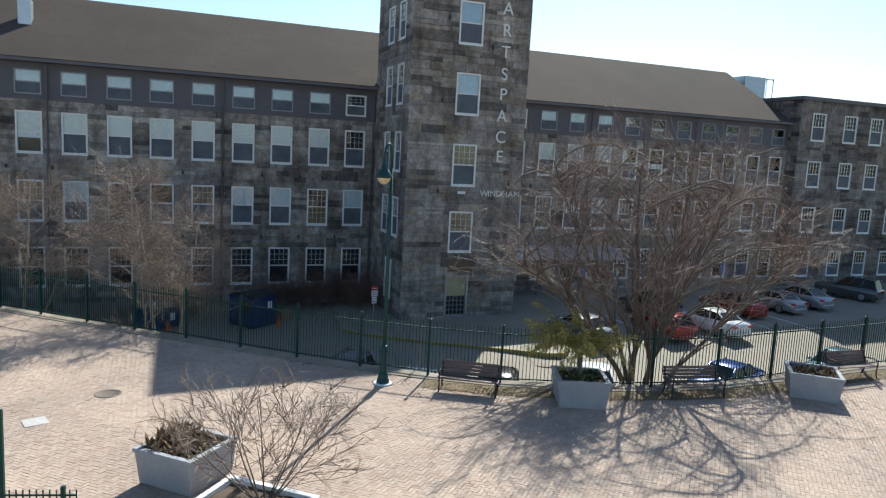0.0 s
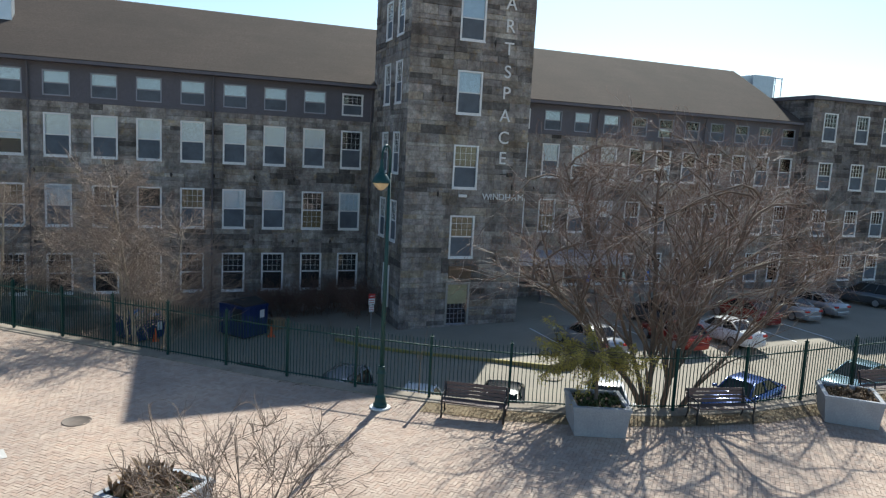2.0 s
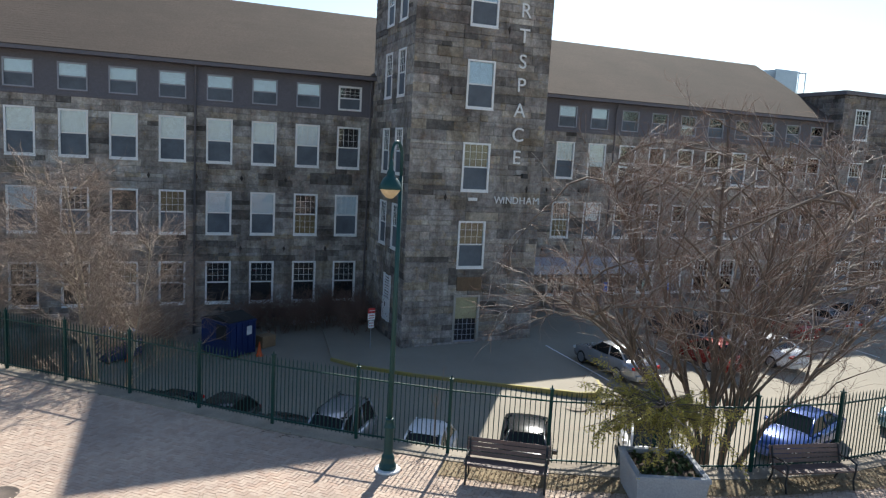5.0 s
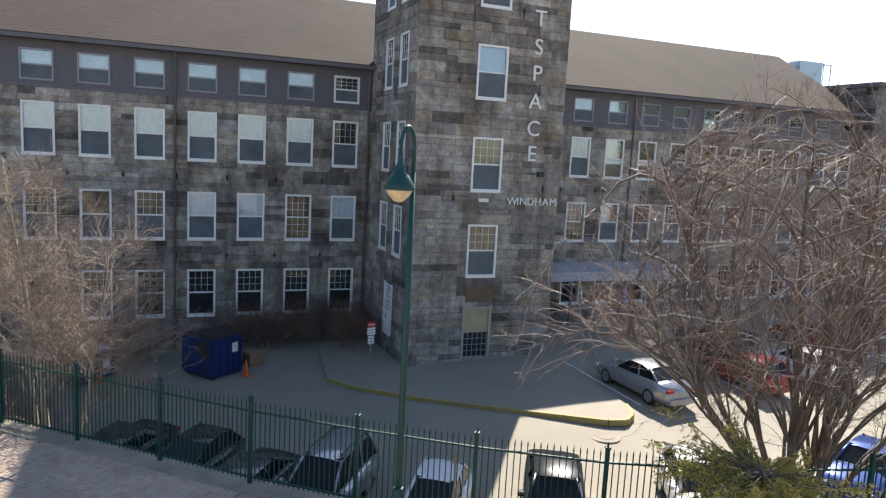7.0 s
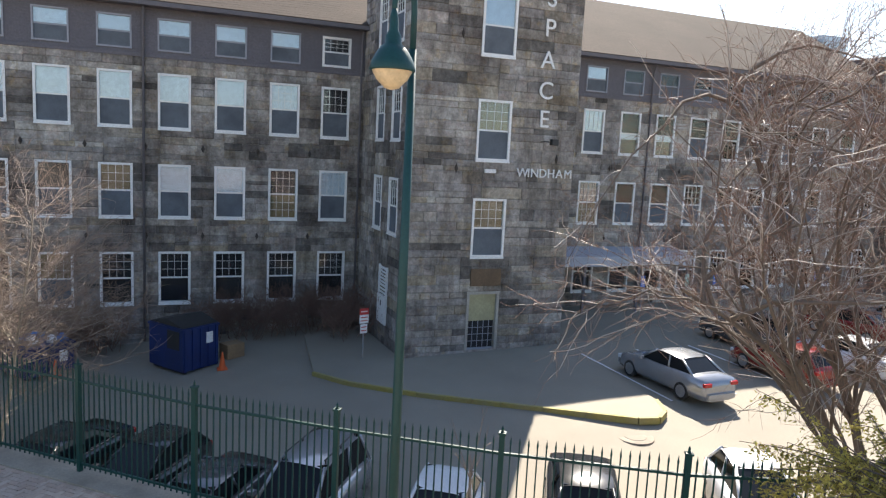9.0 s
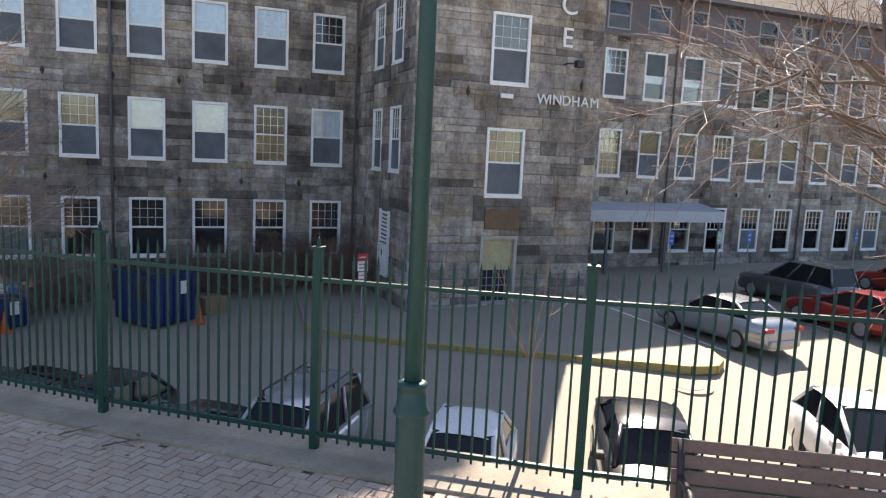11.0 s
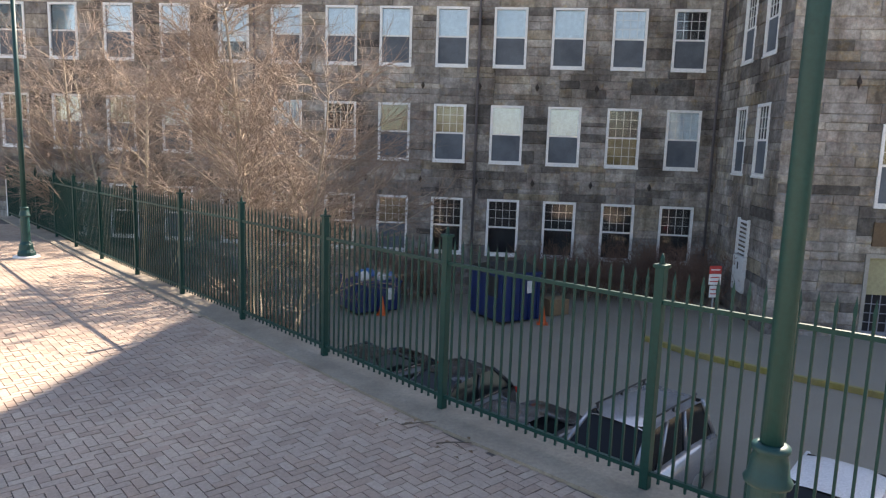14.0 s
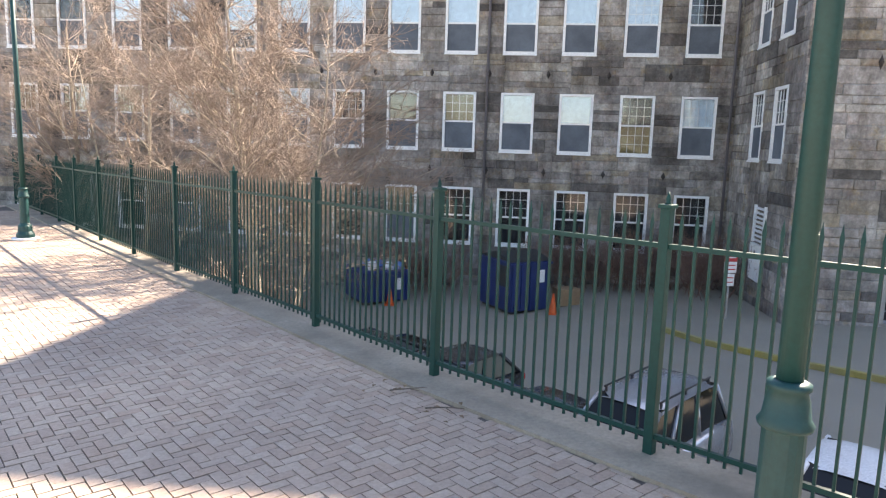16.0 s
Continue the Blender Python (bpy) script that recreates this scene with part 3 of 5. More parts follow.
# ---- street lamps ----
def street_lamp(x, y, turn=0.0):
    z = plaza_z(x)
    lamp = thing("street_lamp", "dark green cast-iron street lamp with a hooked arm", "street lamp", "street lamps", m=pose(x, y, z, 0, 0, turn))
    bm = bmesh.new()
    turned(bm, [(0.3, 0), (0.3, 0.03), (0.28, 0.05)], 24)
    part("footing", bm, SIGNWHITE, lamp, "pale footing")
    bm = bmesh.new()
    turned(bm, [(0.2, 0.05), (0.2, 0.12), (0.16, 0.2), (0.15, 0.32), (0.105, 0.4), (0.1, 0.95), (0.1, 1.0)], 16, smooth=False)
    part("base", bm, LAMPGREEN, lamp)
    bm = bmesh.new()
    turned(bm, [(0.1, 1.0), (0.125, 1.01), (0.13, 1.03), (0.11, 1.06), (0.1, 1.14), (0.085, 1.19), (0.1, 1.2), (0.1, 1.225), (0.07, 1.24)], 24)
    part("collar", bm, LAMPGREEN, lamp)
    bm = bmesh.new()
    turned(bm, [(0.061, 1.23), (0.055, 4.0), (0.044, 6.7)], 20)
    part("pole", bm, LAMPGREEN, lamp)
    bm = bmesh.new()
    pts = [Vector((0, 0, 6.6))] + [Vector((0, -0.2 + 0.2 * math.cos(a), 7.1 + 0.32 * math.sin(a))) for a in [math.pi * k / 10 for k in range(11)]] + [Vector((0, -0.4, 7.05))]
    tube(bm, pts, [0.036] * 8 + [0.03] * (len(pts) - 8), 10)
    part("arm", bm, LAMPGREEN, lamp)
    bm = bmesh.new()
    at = pose(0, -0.4, 6.42)
    turned(bm, [(0.245, 0.0), (0.25, 0.015), (0.225, 0.1), (0.17, 0.2), (0.13, 0.25), (0.09, 0.28), (0.085, 0.36), (0.05, 0.42), (0.045, 0.55), (0.025, 0.66)], 24, at)
    part("hood", bm, LAMPGREEN, lamp)
    bm = bmesh.new()
    turned(bm, [(0.02, -0.2), (0.08, -0.18), (0.17, -0.09), (0.215, -0.005), (0.22, 0.01)], 20, at)
    part("globe", bm, worn("lamp_globe", (0.62, 0.5, 0.3), (0.45, 0.36, 0.22), 0.35, 3.0, 20.0, amount=0.3, bump=0.03), lamp, "amber frosted globe")
    return lamp


street_lamp(5.86, 19.92, -50)
street_lamp(-7.5, 31.75, -50)


# ---- lettering on the tower ----
def lettering(words, spots, height, label):
    sign = thing("wall_lettering", label, "sign", "tower lettering")
    for ch, (x, z) in zip(words, spots):
        cu = bpy.data.curves.new("letter", "FONT")
        cu.body, cu.size, cu.extrude, cu.align_x = ch, height / 0.69, 0.03, "CENTER"
        tmp = bpy.data.objects.new("letter", cu)
        scene.collection.objects.link(tmp)
        me = bpy.data.meshes.new_from_object(tmp.evaluated_get(bpy.context.evaluated_depsgraph_get()))
        bpy.data.objects.remove(tmp)
        me.materials.clear()
        me.materials.append(SIGNWHITE)
        ob = part("letter", me, None, sign)
        ob.matrix_basis = pose(x, TOWER_Y - 0.09, z, 90)


lettering("ARTSPACE", [(18.04, z - 0.34) for z in (15.87, 14.62, 13.37, 12.09, 10.9, 9.62, 8.37, 7.2)], 0.7, "raised white capital letters fixed to granite tower")
lettering("WINDHAM", [(x, 4.76) for x in (17.18, 17.47, 17.76, 18.15, 18.55, 18.95, 19.37)], 0.36, "small raised white letters fixed to granite tower")


# ---- building details ----
TRIM_IRON = worn("black_iron", (0.03, 0.03, 0.03), (0.02, 0.02, 0.02), 0.6, 3.0, 25.0)


def wall_details():
    IRON = worn("rusty_iron", (0.05, 0.04, 0.035), (0.03, 0.022, 0.018), 0.7, 3.0, 25.0)
    bm = bmesh.new()
    v0 = [bm.verts.new(p) for p in ((0, -0.04, 0.17), (0.085, -0.04, 0), (0, -0.04, -0.17), (-0.085, -0.04, 0))]
    v1 = [bm.verts.new(p) for p in ((0, -0.11, 0.06), (0.04, -0.11, 0), (0, -0.11, -0.06), (-0.04, -0.11, 0))]
    bm.faces.new(v1)
    for k in range(4):
        bm.faces.new((v0[k], v0[(k + 1) % 4], v1[(k + 1) % 4], v1[k]))
    star = mesh_of("anchor_plate", bm, IRON)
    for c in LEFT_COLS[:11] + RIGHT_COLS[1:]:
        for z in (1.25, 5.2):
            a = part("anchor_plate", star, None, MILL)
            a.location = (c - 0.5, WALL_Y, z)
    for x, z in ((14.2, 10.3), (14.2, 5.0), (14.4, 15.0), (17.2, 13.6), (18.8, 5.55)):
        a = part("anchor_plate", star, None, MILL)
        a.matrix_basis = pose(x, TOWER_Y, z) @ Matrix.Diagonal((1, 1, 1.3, 1))
    for x in (2.35, -7.3, 28.95, 38.6, 12.0):
        bm = bmesh.new()
        tube(bm, [Vector((x, WALL_Y - 0.12, lot_z(x) + 0.1)), Vector((x, WALL_Y - 0.12, 10.6)), Vector((x, WALL_Y - 0.3, 11.1))], [0.055] * 3, 8)
        part("downspout", bm, SIDING, MILL)
    # tower door: panelled, with a glazed lower part
    bm = bmesh.new()
    for x0, x1, z0, z1 in ((-0.75, -0.63, 0, 2.53), (0.63, 0.75, 0, 2.53), (-0.63, 0.63, 2.41, 2.53)):
        box(bm, x0, x1, -0.03, 0.2, z0, z1)
    d = part("door_frame", bm, worn("stone_trim", (0.4, 0.38, 0.34), (0.25, 0.23, 0.2), 0.8, 2.0, 16.0), MILL, "pale grey timber door surround")
    d.location = (15.75, TOWER_Y, -2.66)
    bm = bmesh.new()
    box(bm, -0.63, 0.63, 0.1, 0.14, 1.25, 2.41)
    part("door_panel", bm, worn("olive_panel", (0.4, 0.37, 0.22), (0.28, 0.26, 0.16), 0.7, 2.0, 12.0), d, "olive upper panel")
    bm = bmesh.new()
    muntins(bm, 1.26, 0.08, 1.25, 0.1, 5, 4, 0.026)
    box(bm, -0.63, 0.63, 0.07, 0.14, 0, 0.08)
    part("muntin_grid", bm, GREYFRAME, d)
    # opaque dark sheet behind the grid, painted as the unlit inside
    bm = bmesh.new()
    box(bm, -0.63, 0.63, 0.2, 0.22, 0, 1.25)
    part("door_backdrop", bm, ROOM, d)
    # white louvred vent over a plain service panel, in the tower's side
    M = pose(TX0, TOWER_Y + 2.75, -2.0, 0, 0, -90)
    bm = bmesh.new()
    soft_box(bm, -0.6, 0.6, -0.13, 0.05, 0, 1.24, 0.015)
    panel = part("service_panel", bm, SIGNWHITE, MILL, "white service panel")
    panel.matrix_basis = M
    bm = bmesh.new()
    box(bm, -0.06, 0.06, -0.14, -0.131, 0.78, 1.02)
    part("notice", bm, TRIM_IRON, panel)
    bm = bmesh.new()
    for x in (-0.55, 0.55):
        box(bm, x - 0.05, x + 0.05, -0.1, 0.05, 1.27, 2.55)
    box(bm, -0.5, 0.5, 0.02, 0.05, 1.27, 2.55)
    vent = part("louvred_vent", bm, SIGNWHITE, MILL, "white louvred vent")
    vent.matrix_basis = M
    for k in range(8):
        bm = bmesh.new()
        box(bm, -0.5, 0.5, -0.05, 0.05, -0.012, 0.012)
        part("slat", bm, SIGNWHITE, vent).matrix_basis = pose(0, -0.04, 1.36 + 0.155 * k, 35)
    # sheet canopy over the entrance
    bm = bmesh.new()
    v = [bm.verts.new(p) for p in ((20.6, WALL_Y - 0.05, 0.75), (31.4, WALL_Y - 0.05, 0.75), (31.4, WALL_Y - 1.9, 0.45), (20.6, WALL_Y - 1.9, 0.45),
                                   (20.6, WALL_Y - 0.05, 0.55), (31.4, WALL_Y - 0.05, 0.55), (31.4, WALL_Y - 1.9, -0.1), (20.6, WALL_Y - 1.9, -0.1))]
    for f in ((0, 3, 2, 1), (4, 5, 6, 7), (3, 7, 6, 2), (0, 4, 7, 3), (1, 2, 6, 5)):
        bm.faces.new([v[i] for i in f])
    c = part("canopy", bm, worn("canopy_sheet", (0.42, 0.44, 0.5), (0.3, 0.31, 0.35), 0.5, 1.0, 10.0), MILL, "grey sheet canopy over the entrance")
    for x in (20.8, 24.3, 27.8, 31.2):
        bm = bmesh.new()
        box(bm, x - 0.06, x + 0.06, WALL_Y - 1.85, WALL_Y - 1.73, lot_z(x), -0.05)
        part("canopy_post", bm, SIDING, MILL)
    # floodlight, plaque and boarded panel on the tower
    flood = thing("floodlight", "black floodlight on a bracket beside the lettering", "lamp", m=pose(18.3, TOWER_Y, 6.25))
    bm = bmesh.new()
    tube(bm, [Vector((-0.3, -0.02, 0)), Vector((-0.25, -0.3, 0.02)), Vector((0.0, -0.42, 0.0))], [0.025] * 3, 6)
    part("bracket", bm, TRIM_IRON, flood)
    bm = bmesh.new()
    soft_box(bm, -0.05, 0.26, -0.55, -0.3, -0.12, 0.13, 0.03)
    part("lamp_head", bm, TRIM_IRON, flood)
    bm = bmesh.new()
    soft_box(bm, 15.45, 15.95, TOWER_Y - 0.12, TOWER_Y - 0.04, 4.86, 5.02, 0.01)
    part("plaque", bm, SIGNWHITE, MILL, "small pale plaque")
    bm = bmesh.new()
    soft_box(bm, 15.1, 16.5, TOWER_Y - 0.08, TOWER_Y + 0.02, 0.12, 0.85, 0.01)
    part("boarded_panel", bm, worn("brown_board", (0.16, 0.105, 0.06), (0.09, 0.06, 0.04), 0.8, 2.0, 14.0), MILL, "weathered brown board")
    # plant on the roof
    unit = thing("roof_unit", "silver sheet-metal ventilation unit on the roof", "vent")
    STEEL = worn("galvanised", (0.5, 0.55, 0.6), (0.35, 0.4, 0.45), 0.35, 2.0, 20.0, metal=0.7)
    bm = bmesh.new()
    soft_box(bm, 49.4, 51.9, 53.0, 55.0, 12.5, 15.9, 0.05)
    part("casing", bm, STEEL, unit)
    bm = bmesh.new()
    for x in (52.2, 53.0):
        tube(bm, [Vector((x, 53.2, 12.5)), Vector((x, 53.2, 15.9))], [0.05, 0.05], 6)
    tube(bm, [Vector((51.9, 53.2, 15.8)), Vector((53.0, 53.2, 15.8))], [0.05, 0.05], 6)
    part("frame", bm, STEEL, unit)
    stack = thing("roof_hatch", "small pale metal hatch on the shingle roof", "vent")
    bm = bmesh.new()
    soft_box(bm, -9.3, -8.6, 49.5, 50.4, 13.2, 15.1, 0.03)
    part("casing", bm, STEEL, stack)


wall_details()


# ---- car park ----
def kerb_walk():
    pts = [(8.6, 38.6), (9.6, 37.0), (11.6, 34.9), (13.9, 32.9), (16.2, 31.2), (17.6, 30.3), (18.3, 30.15), (18.9, 30.6), (19.3, 31.6), (19.5, 34.0), (19.6, 38.9), (12.2, 38.9), (12.0, 44.0), (9.2, 44.0)]
    bm = bmesh.new()
    top = [bm.verts.new((x, y, lot_z(x) + 0.15)) for x, y in pts]
    low = [bm.verts.new((x, y, lot_z(x) - 0.1)) for x, y in pts]
    bmesh.ops.triangulate(bm, faces=[bm.faces.new(top)])
    for i in range(len(pts)):
        j = (i + 1) % len(pts)
        bm.faces.new((low[i], low[j], top[j], top[i]))
    walk_ob = part("sidewalk", bm, ASPHALT)
    tagged(walk_ob, "raised asphalt walk before the stair tower", "pavement", kind="structure")
    line = [Vector((x, y, lot_z(x) + 0.02)) for x, y in pts[:9]]
    for a, b in zip(line, line[1:]):
        n = max(1, round((b - a).length / 1.2))
        for k in range(n):
            p, q = a.lerp(b, k / n), a.lerp(b, (k + 1) / n)
            bm = bmesh.new()
            ang = math.atan2(q.y - p.y, q.x - p.x)
            soft_box(bm, 0.004, (q - p).length - 0.004, -0.1, 0.05, -0.1, 0.135, 0.02)
            k_ob = part("kerb_stone", bm, YELLOW, walk_ob)
            k_ob.matrix_basis = pose(p.x, p.y, p.z, 0, -math.degrees(math.atan2(q.z - p.z, (q - p).xy.length)), math.degrees(ang))
    # faded bay lines
    for i, x in enumerate((20.0, 22.9, 25.8, 28.7, 31.6, 34.5, 37.4)):
        bm = bmesh.new()
        box(bm, x, x + 0.1, 31.6, 37.6, lot_z(x) + 0.004, lot_z(x) + 0.012)
        tagged(part("bay_line", bm, SIGNWHITE), "faded white parking bay line", "marking", kind="structure")


kerb_walk()


patch = thing("utility_cover", "pale round concrete utility cover set in the asphalt", "cover", m=pose(17.0, 29.62, lot_z(17.0, 29.62)))
bm = bmesh.new()
turned(bm, [(0.6, -0.06), (0.6, 0.006), (0.58, 0.01), (0.4, 0.012)], 28)
part("collar", bm, CONCRETE, patch, "pale concrete collar")
bm = bmesh.new()
turned(bm, [(0.36, 0.0), (0.36, 0.016), (0.33, 0.02), (0.05, 0.02)], 24)
part("disc", bm, ASPHALT, patch)


# ---- cars ----
TYRE = worn("tyre_rubber", (0.02, 0.02, 0.021), (0.035, 0.033, 0.03), 0.85, 4.0, 40.0)
RIM = worn("alloy", (0.5, 0.5, 0.51), (0.3, 0.3, 0.31), 0.3, 4.0, 30.0, metal=0.8)
CARGLASS = material("car_glass", 0.06, 0.0, 0.22)[0]
CARGLASS.node_tree.nodes["Principled BSDF"].inputs["Base Color"].default_value = (0.012, 0.014, 0.016, 1)
TRIM = worn("black_trim", (0.02, 0.02, 0.02), (0.03, 0.03, 0.03), 0.6, 4.0, 40.0)
REDLAMP = material("tail_lamp", 0.15)[0]
REDLAMP.node_tree.nodes["Principled BSDF"].inputs["Base Color"].default_value = (0.4, 0.01, 0.01, 1)
CLEARLAMP = material("head_lamp", 0.1)[0]
CLEARLAMP.node_tree.nodes["Principled BSDF"].inputs["Base Color"].default_value = (0.6, 0.62, 0.63, 1)


def paint(name, colour, metal=0.3):
    m = worn(name, colour, tuple(0.8 * c for c in colour), 0.16, 0.8, 30.0, metal, 0.35, 0.0, 0.3)
    m.node_tree.nodes["Principled BSDF"].inputs["Coat Weight"].default_value = 0.3
    return m


SHAPES = {
    # length, half width, sill, (x, belt height, half width) stations rear to front, cabin base x0 x1, roof x0 x1, roof height
    "sedan": (4.7, 0.9, [(-2.35, 0.72, 0.68), (-2.22, 0.95, 0.82), (-1.55, 0.99, 0.89), (0.0, 0.93, 0.91), (0.95, 0.93, 0.9), (1.8, 0.82, 0.86), (2.2, 0.7, 0.76), (2.35, 0.55, 0.6)],
              (-1.75, 1.0), (-0.95, 0.3), 1.45),
    "suv": (4.7, 0.93, [(-2.35, 0.85, 0.8), (-2.28, 1.02, 0.88), (-1.5, 1.05, 0.93), (0.0, 1.03, 0.94), (1.1, 1.03, 0.92), (2.0, 0.95, 0.88), (2.25, 0.85, 0.8), (2.35, 0.6, 0.7)],
            (-2.25, 0.85), (-2.02, -0.05), 1.78),
    "hatch": (4.2, 0.88, [(-2.1, 0.8, 0.74), (-2.02, 0.95, 0.84), (-1.4, 0.97, 0.88), (0.0, 0.93, 0.89), (0.9, 0.93, 0.88), (1.6, 0.85, 0.85), (2.0, 0.72, 0.76), (2.1, 0.55, 0.6)],
              (-2.0, 0.75), (-1.5, -0.35), 1.5),
}


def car(x, y, heading, shape, body, label, rack=False, z=None):
    L, hw, st, cab, top, rh = SHAPES[shape]
    z = lot_z(x, y) if z is None else z
    gy = 0.072 * math.cos(radians(heading)) if x < 15 else 0.0
    ob = thing("car", label, "car", "parked cars", m=pose(x, y, z, 0, -math.degrees(gy), heading))
    bm = bmesh.new()
    loops = []
    for sx, belt, w in st:
        ring = []
        for side in (1, -1):
            pr = [(0.55 * w, 0.2), (0.93 * w, 0.24), (1.0 * w, 0.42), (1.0 * w, 0.62 * belt + 0.1), (0.96 * w, belt - 0.04), (0.84 * w, belt), (0.4 * w, belt + 0.035)]
            pr = [(a * side, b) for a, b in pr]
            ring += pr if side > 0 else pr[::-1]
        loops.append([bm.verts.new((sx, a, b)) for a, b in ring])
    for a, b in zip(loops, loops[1:]):
        for k in range(len(a)):
            bm.faces.new((a[k], a[(k + 1) % len(a)], b[(k + 1) % len(a)], b[k])).smooth = True
    bm.faces.new(loops[0])
    bm.faces.new(loops[-1][::-1])
    bmesh.ops.recalc_face_normals(bm, faces=bm.faces[:])
    hull = part("body", bm, body, ob)
    bw, tw = 0.82 * hw, 0.64 * hw
    b0 = 0.93 if shape != "suv" else 1.02
    base, roof_ = [(cab[0], -bw, b0), (cab[1], -bw, b0 - 0.02), (cab[1], bw, b0 - 0.02), (cab[0], bw, b0)], [(top[0], -tw, rh - 0.06), (top[1], -tw, rh - 0.06), (top[1], tw, rh - 0.06), (top[0], tw, rh - 0.06)]
    bm = bmesh.new()
    vb, vt = [bm.verts.new(p) for p in base], [bm.verts.new(p) for p in roof_]
    for k in range(4):
        bm.faces.new((vb[k], vb[(k + 1) % 4], vt[(k + 1) % 4], vt[k]))
    bm.faces.new(vt)
    part("glass", bm, CARGLASS, ob, "dark tinted windows")
    bm = bmesh.new()
    e, n = 0.05, 7
    grid = []
    for i in range(n):
        u = i / (n - 1)
        xx = top[0] - e + (top[1] - top[0] + 2 * e) * u
        grid.append([bm.verts.new((xx, (tw + e) * s, rh - 0.055 - 0.05 * abs(s) ** 3 + 0.06 * (1 - (2 * u - 1) ** 4))) for s in (-1, -0.9, -0.5, 0, 0.5, 0.9, 1)])
    for a, b in zip(grid, grid[1:]):
        for k in range(6):
            bm.faces.new((a[k], b[k], b[k + 1], a[k + 1])).smooth = True
    part("roof", bm, body, ob)
    for k in range(4):
        bm = bmesh.new()
        tube(bm, [Vector(base[k]), Vector(roof_[k])], [0.05, 0.045], 6)
        part("pillar", bm, body, ob)
    for s in (-1, 1):
        for f in ((0.36, 0.68) if shape == "suv" else (0.45,)):
            a, b = cab[0] + (cab[1] - cab[0]) * f, top[0] + (top[1] - top[0]) * f
            bm = bmesh.new()
            tube(bm, [Vector((a, s * (bw + 0.01), b0)), Vector((b, s * (tw + 0.01), rh - 0.08))], [0.045, 0.04], 6)
            part("pillar", bm, body, ob)
    for sx in (-0.285 * L, 0.3 * L):
        for s in (-1, 1):
            bm = bmesh.new()
            M = pose(sx, s * (hw - 0.1), 0.325, 90)
            turned(bm, [(0.24, -0.1), (0.315, -0.1), (0.325, -0.07), (0.325, 0.07), (0.315, 0.1), (0.24, 0.1)], 20, M)
            wheel = part("wheel", bm, TYRE, ob)
            bm = bmesh.new()
            turned(bm, [(0.05, -0.105), (0.06, -0.112), (0.23, -0.104), (0.235, 0.0), (0.235, 0.104), (0.06, 0.112), (0.05, 0.105)], 16, M, False)
            part("rim", bm, RIM, wheel)
    for s in (-1, 1):
        for name, sx, zz, mat in (("tail_light", st[1][0] - 0.05, 0.8, REDLAMP), ("headlight", st[-2][0] - 0.02, 0.62, CLEARLAMP)):
            bm = bmesh.new()
            soft_box(bm, sx - 0.09, sx + 0.09, s * 0.62 - 0.17, s * 0.62 + 0.17, zz - 0.07, zz + 0.07, 0.03)
            part(name, bm, mat, ob)
        bm = bmesh.new()
        soft_box(bm, cab[1] - 0.35, cab[1] - 0.17, s * (hw + 0.06) - 0.09, s * (hw + 0.06) + 0.09, b0, b0 + 0.13, 0.03)
        part("mirror", bm, body, ob)
    for sx, name in ((st[0][0] - 0.02, "rear_bumper"), (st[-1][0] + 0.02, "front_bumper")):
        bm = bmesh.new()
        soft_box(bm, sx - 0.06, sx + 0.06, -0.7 * hw, 0.7 * hw, 0.28, 0.5, 0.04)
        part(name, bm, TRIM if shape == "suv" else body, ob)
    if rack:
        for s in (-1, 1):
            bm = bmesh.new()
            tube(bm, [Vector((top[0] + 0.1, s * tw * 0.9, rh + 0.06)), Vector((top[1] - 0.1, s * tw * 0.9, rh + 0.06))], [0.02, 0.02], 6)
            for f in (0.08, 0.5, 0.92):
                xx = top[0] + (top[1] - top[0]) * f
                box(bm, xx - 0.02, xx + 0.02, s * tw * 0.9 - 0.015, s * tw * 0.9 + 0.015, rh - 0.05, rh + 0.06)
            part("roof_rail", bm, TRIM, ob)
    return ob


SILVER, WHITECAR, BLACKCAR = paint("silver_paint", (0.36, 0.37, 0.39), 0.5), paint("white_car_paint", (0.75, 0.75, 0.75), 0.0), paint("black_paint", (0.022, 0.023, 0.026), 0.0)
REDCAR, BLUECAR, TEALCAR, GREYCAR = paint("red_paint", (0.27, 0.03, 0.024)), paint("blue_paint", (0.05, 0.09, 0.28), 0.5), paint("teal_paint", (0.22, 0.33, 0.36), 0.5), paint("grey_paint", (0.12, 0.125, 0.135), 0.5)
NOSE = 231.0
car(0.4, 32.7, NOSE, "sedan", BLACKCAR, "black sedan parked nose-in to the retaining wall")
car(2.62, 31.5, NOSE, "hatch", BLACKCAR, "black hatchback parked nose-in to the retaining wall")
car(4.1, 29.4, NOSE, "sedan", GREYCAR, "dark grey sedan parked close to the retaining wall")
car(6.35, 28.35, NOSE, "suv", SILVER, "silver sport utility wagon with a roof rack", True)
car(8.95, 26.1, 236, "hatch", WHITECAR, "white hatchback parked in the tower's shade")
car(12.55, 25.6, 241, "sedan", BLACKCAR, "black sedan parked nose-in, in full sun")
car(16.6, 24.2, 243, "hatch", WHITECAR, "white hatchback parked in the sun")
car(23.3, 24.0, 200, "sedan", BLUECAR, "blue sedan parked below the fence")
car(30.2, 24.3, 195, "hatch", TEALCAR, "pale teal hatchback parked below the fence")
car(21.2, 33.05, 94, "sedan", SILVER, "silver sedan parked nose-in towards the mill")
car(26.6, 32.9, 92, "hatch", REDCAR, "red hatchback parked nose-in towards the mill")
car(28.7, 37.0, 92, "suv", GREYCAR, "dark grey wagon parked nose-in towards the mill")
car(30.2, 32.9, 97, "sedan", WHITECAR, "white sedan parked nose-in towards the mill")
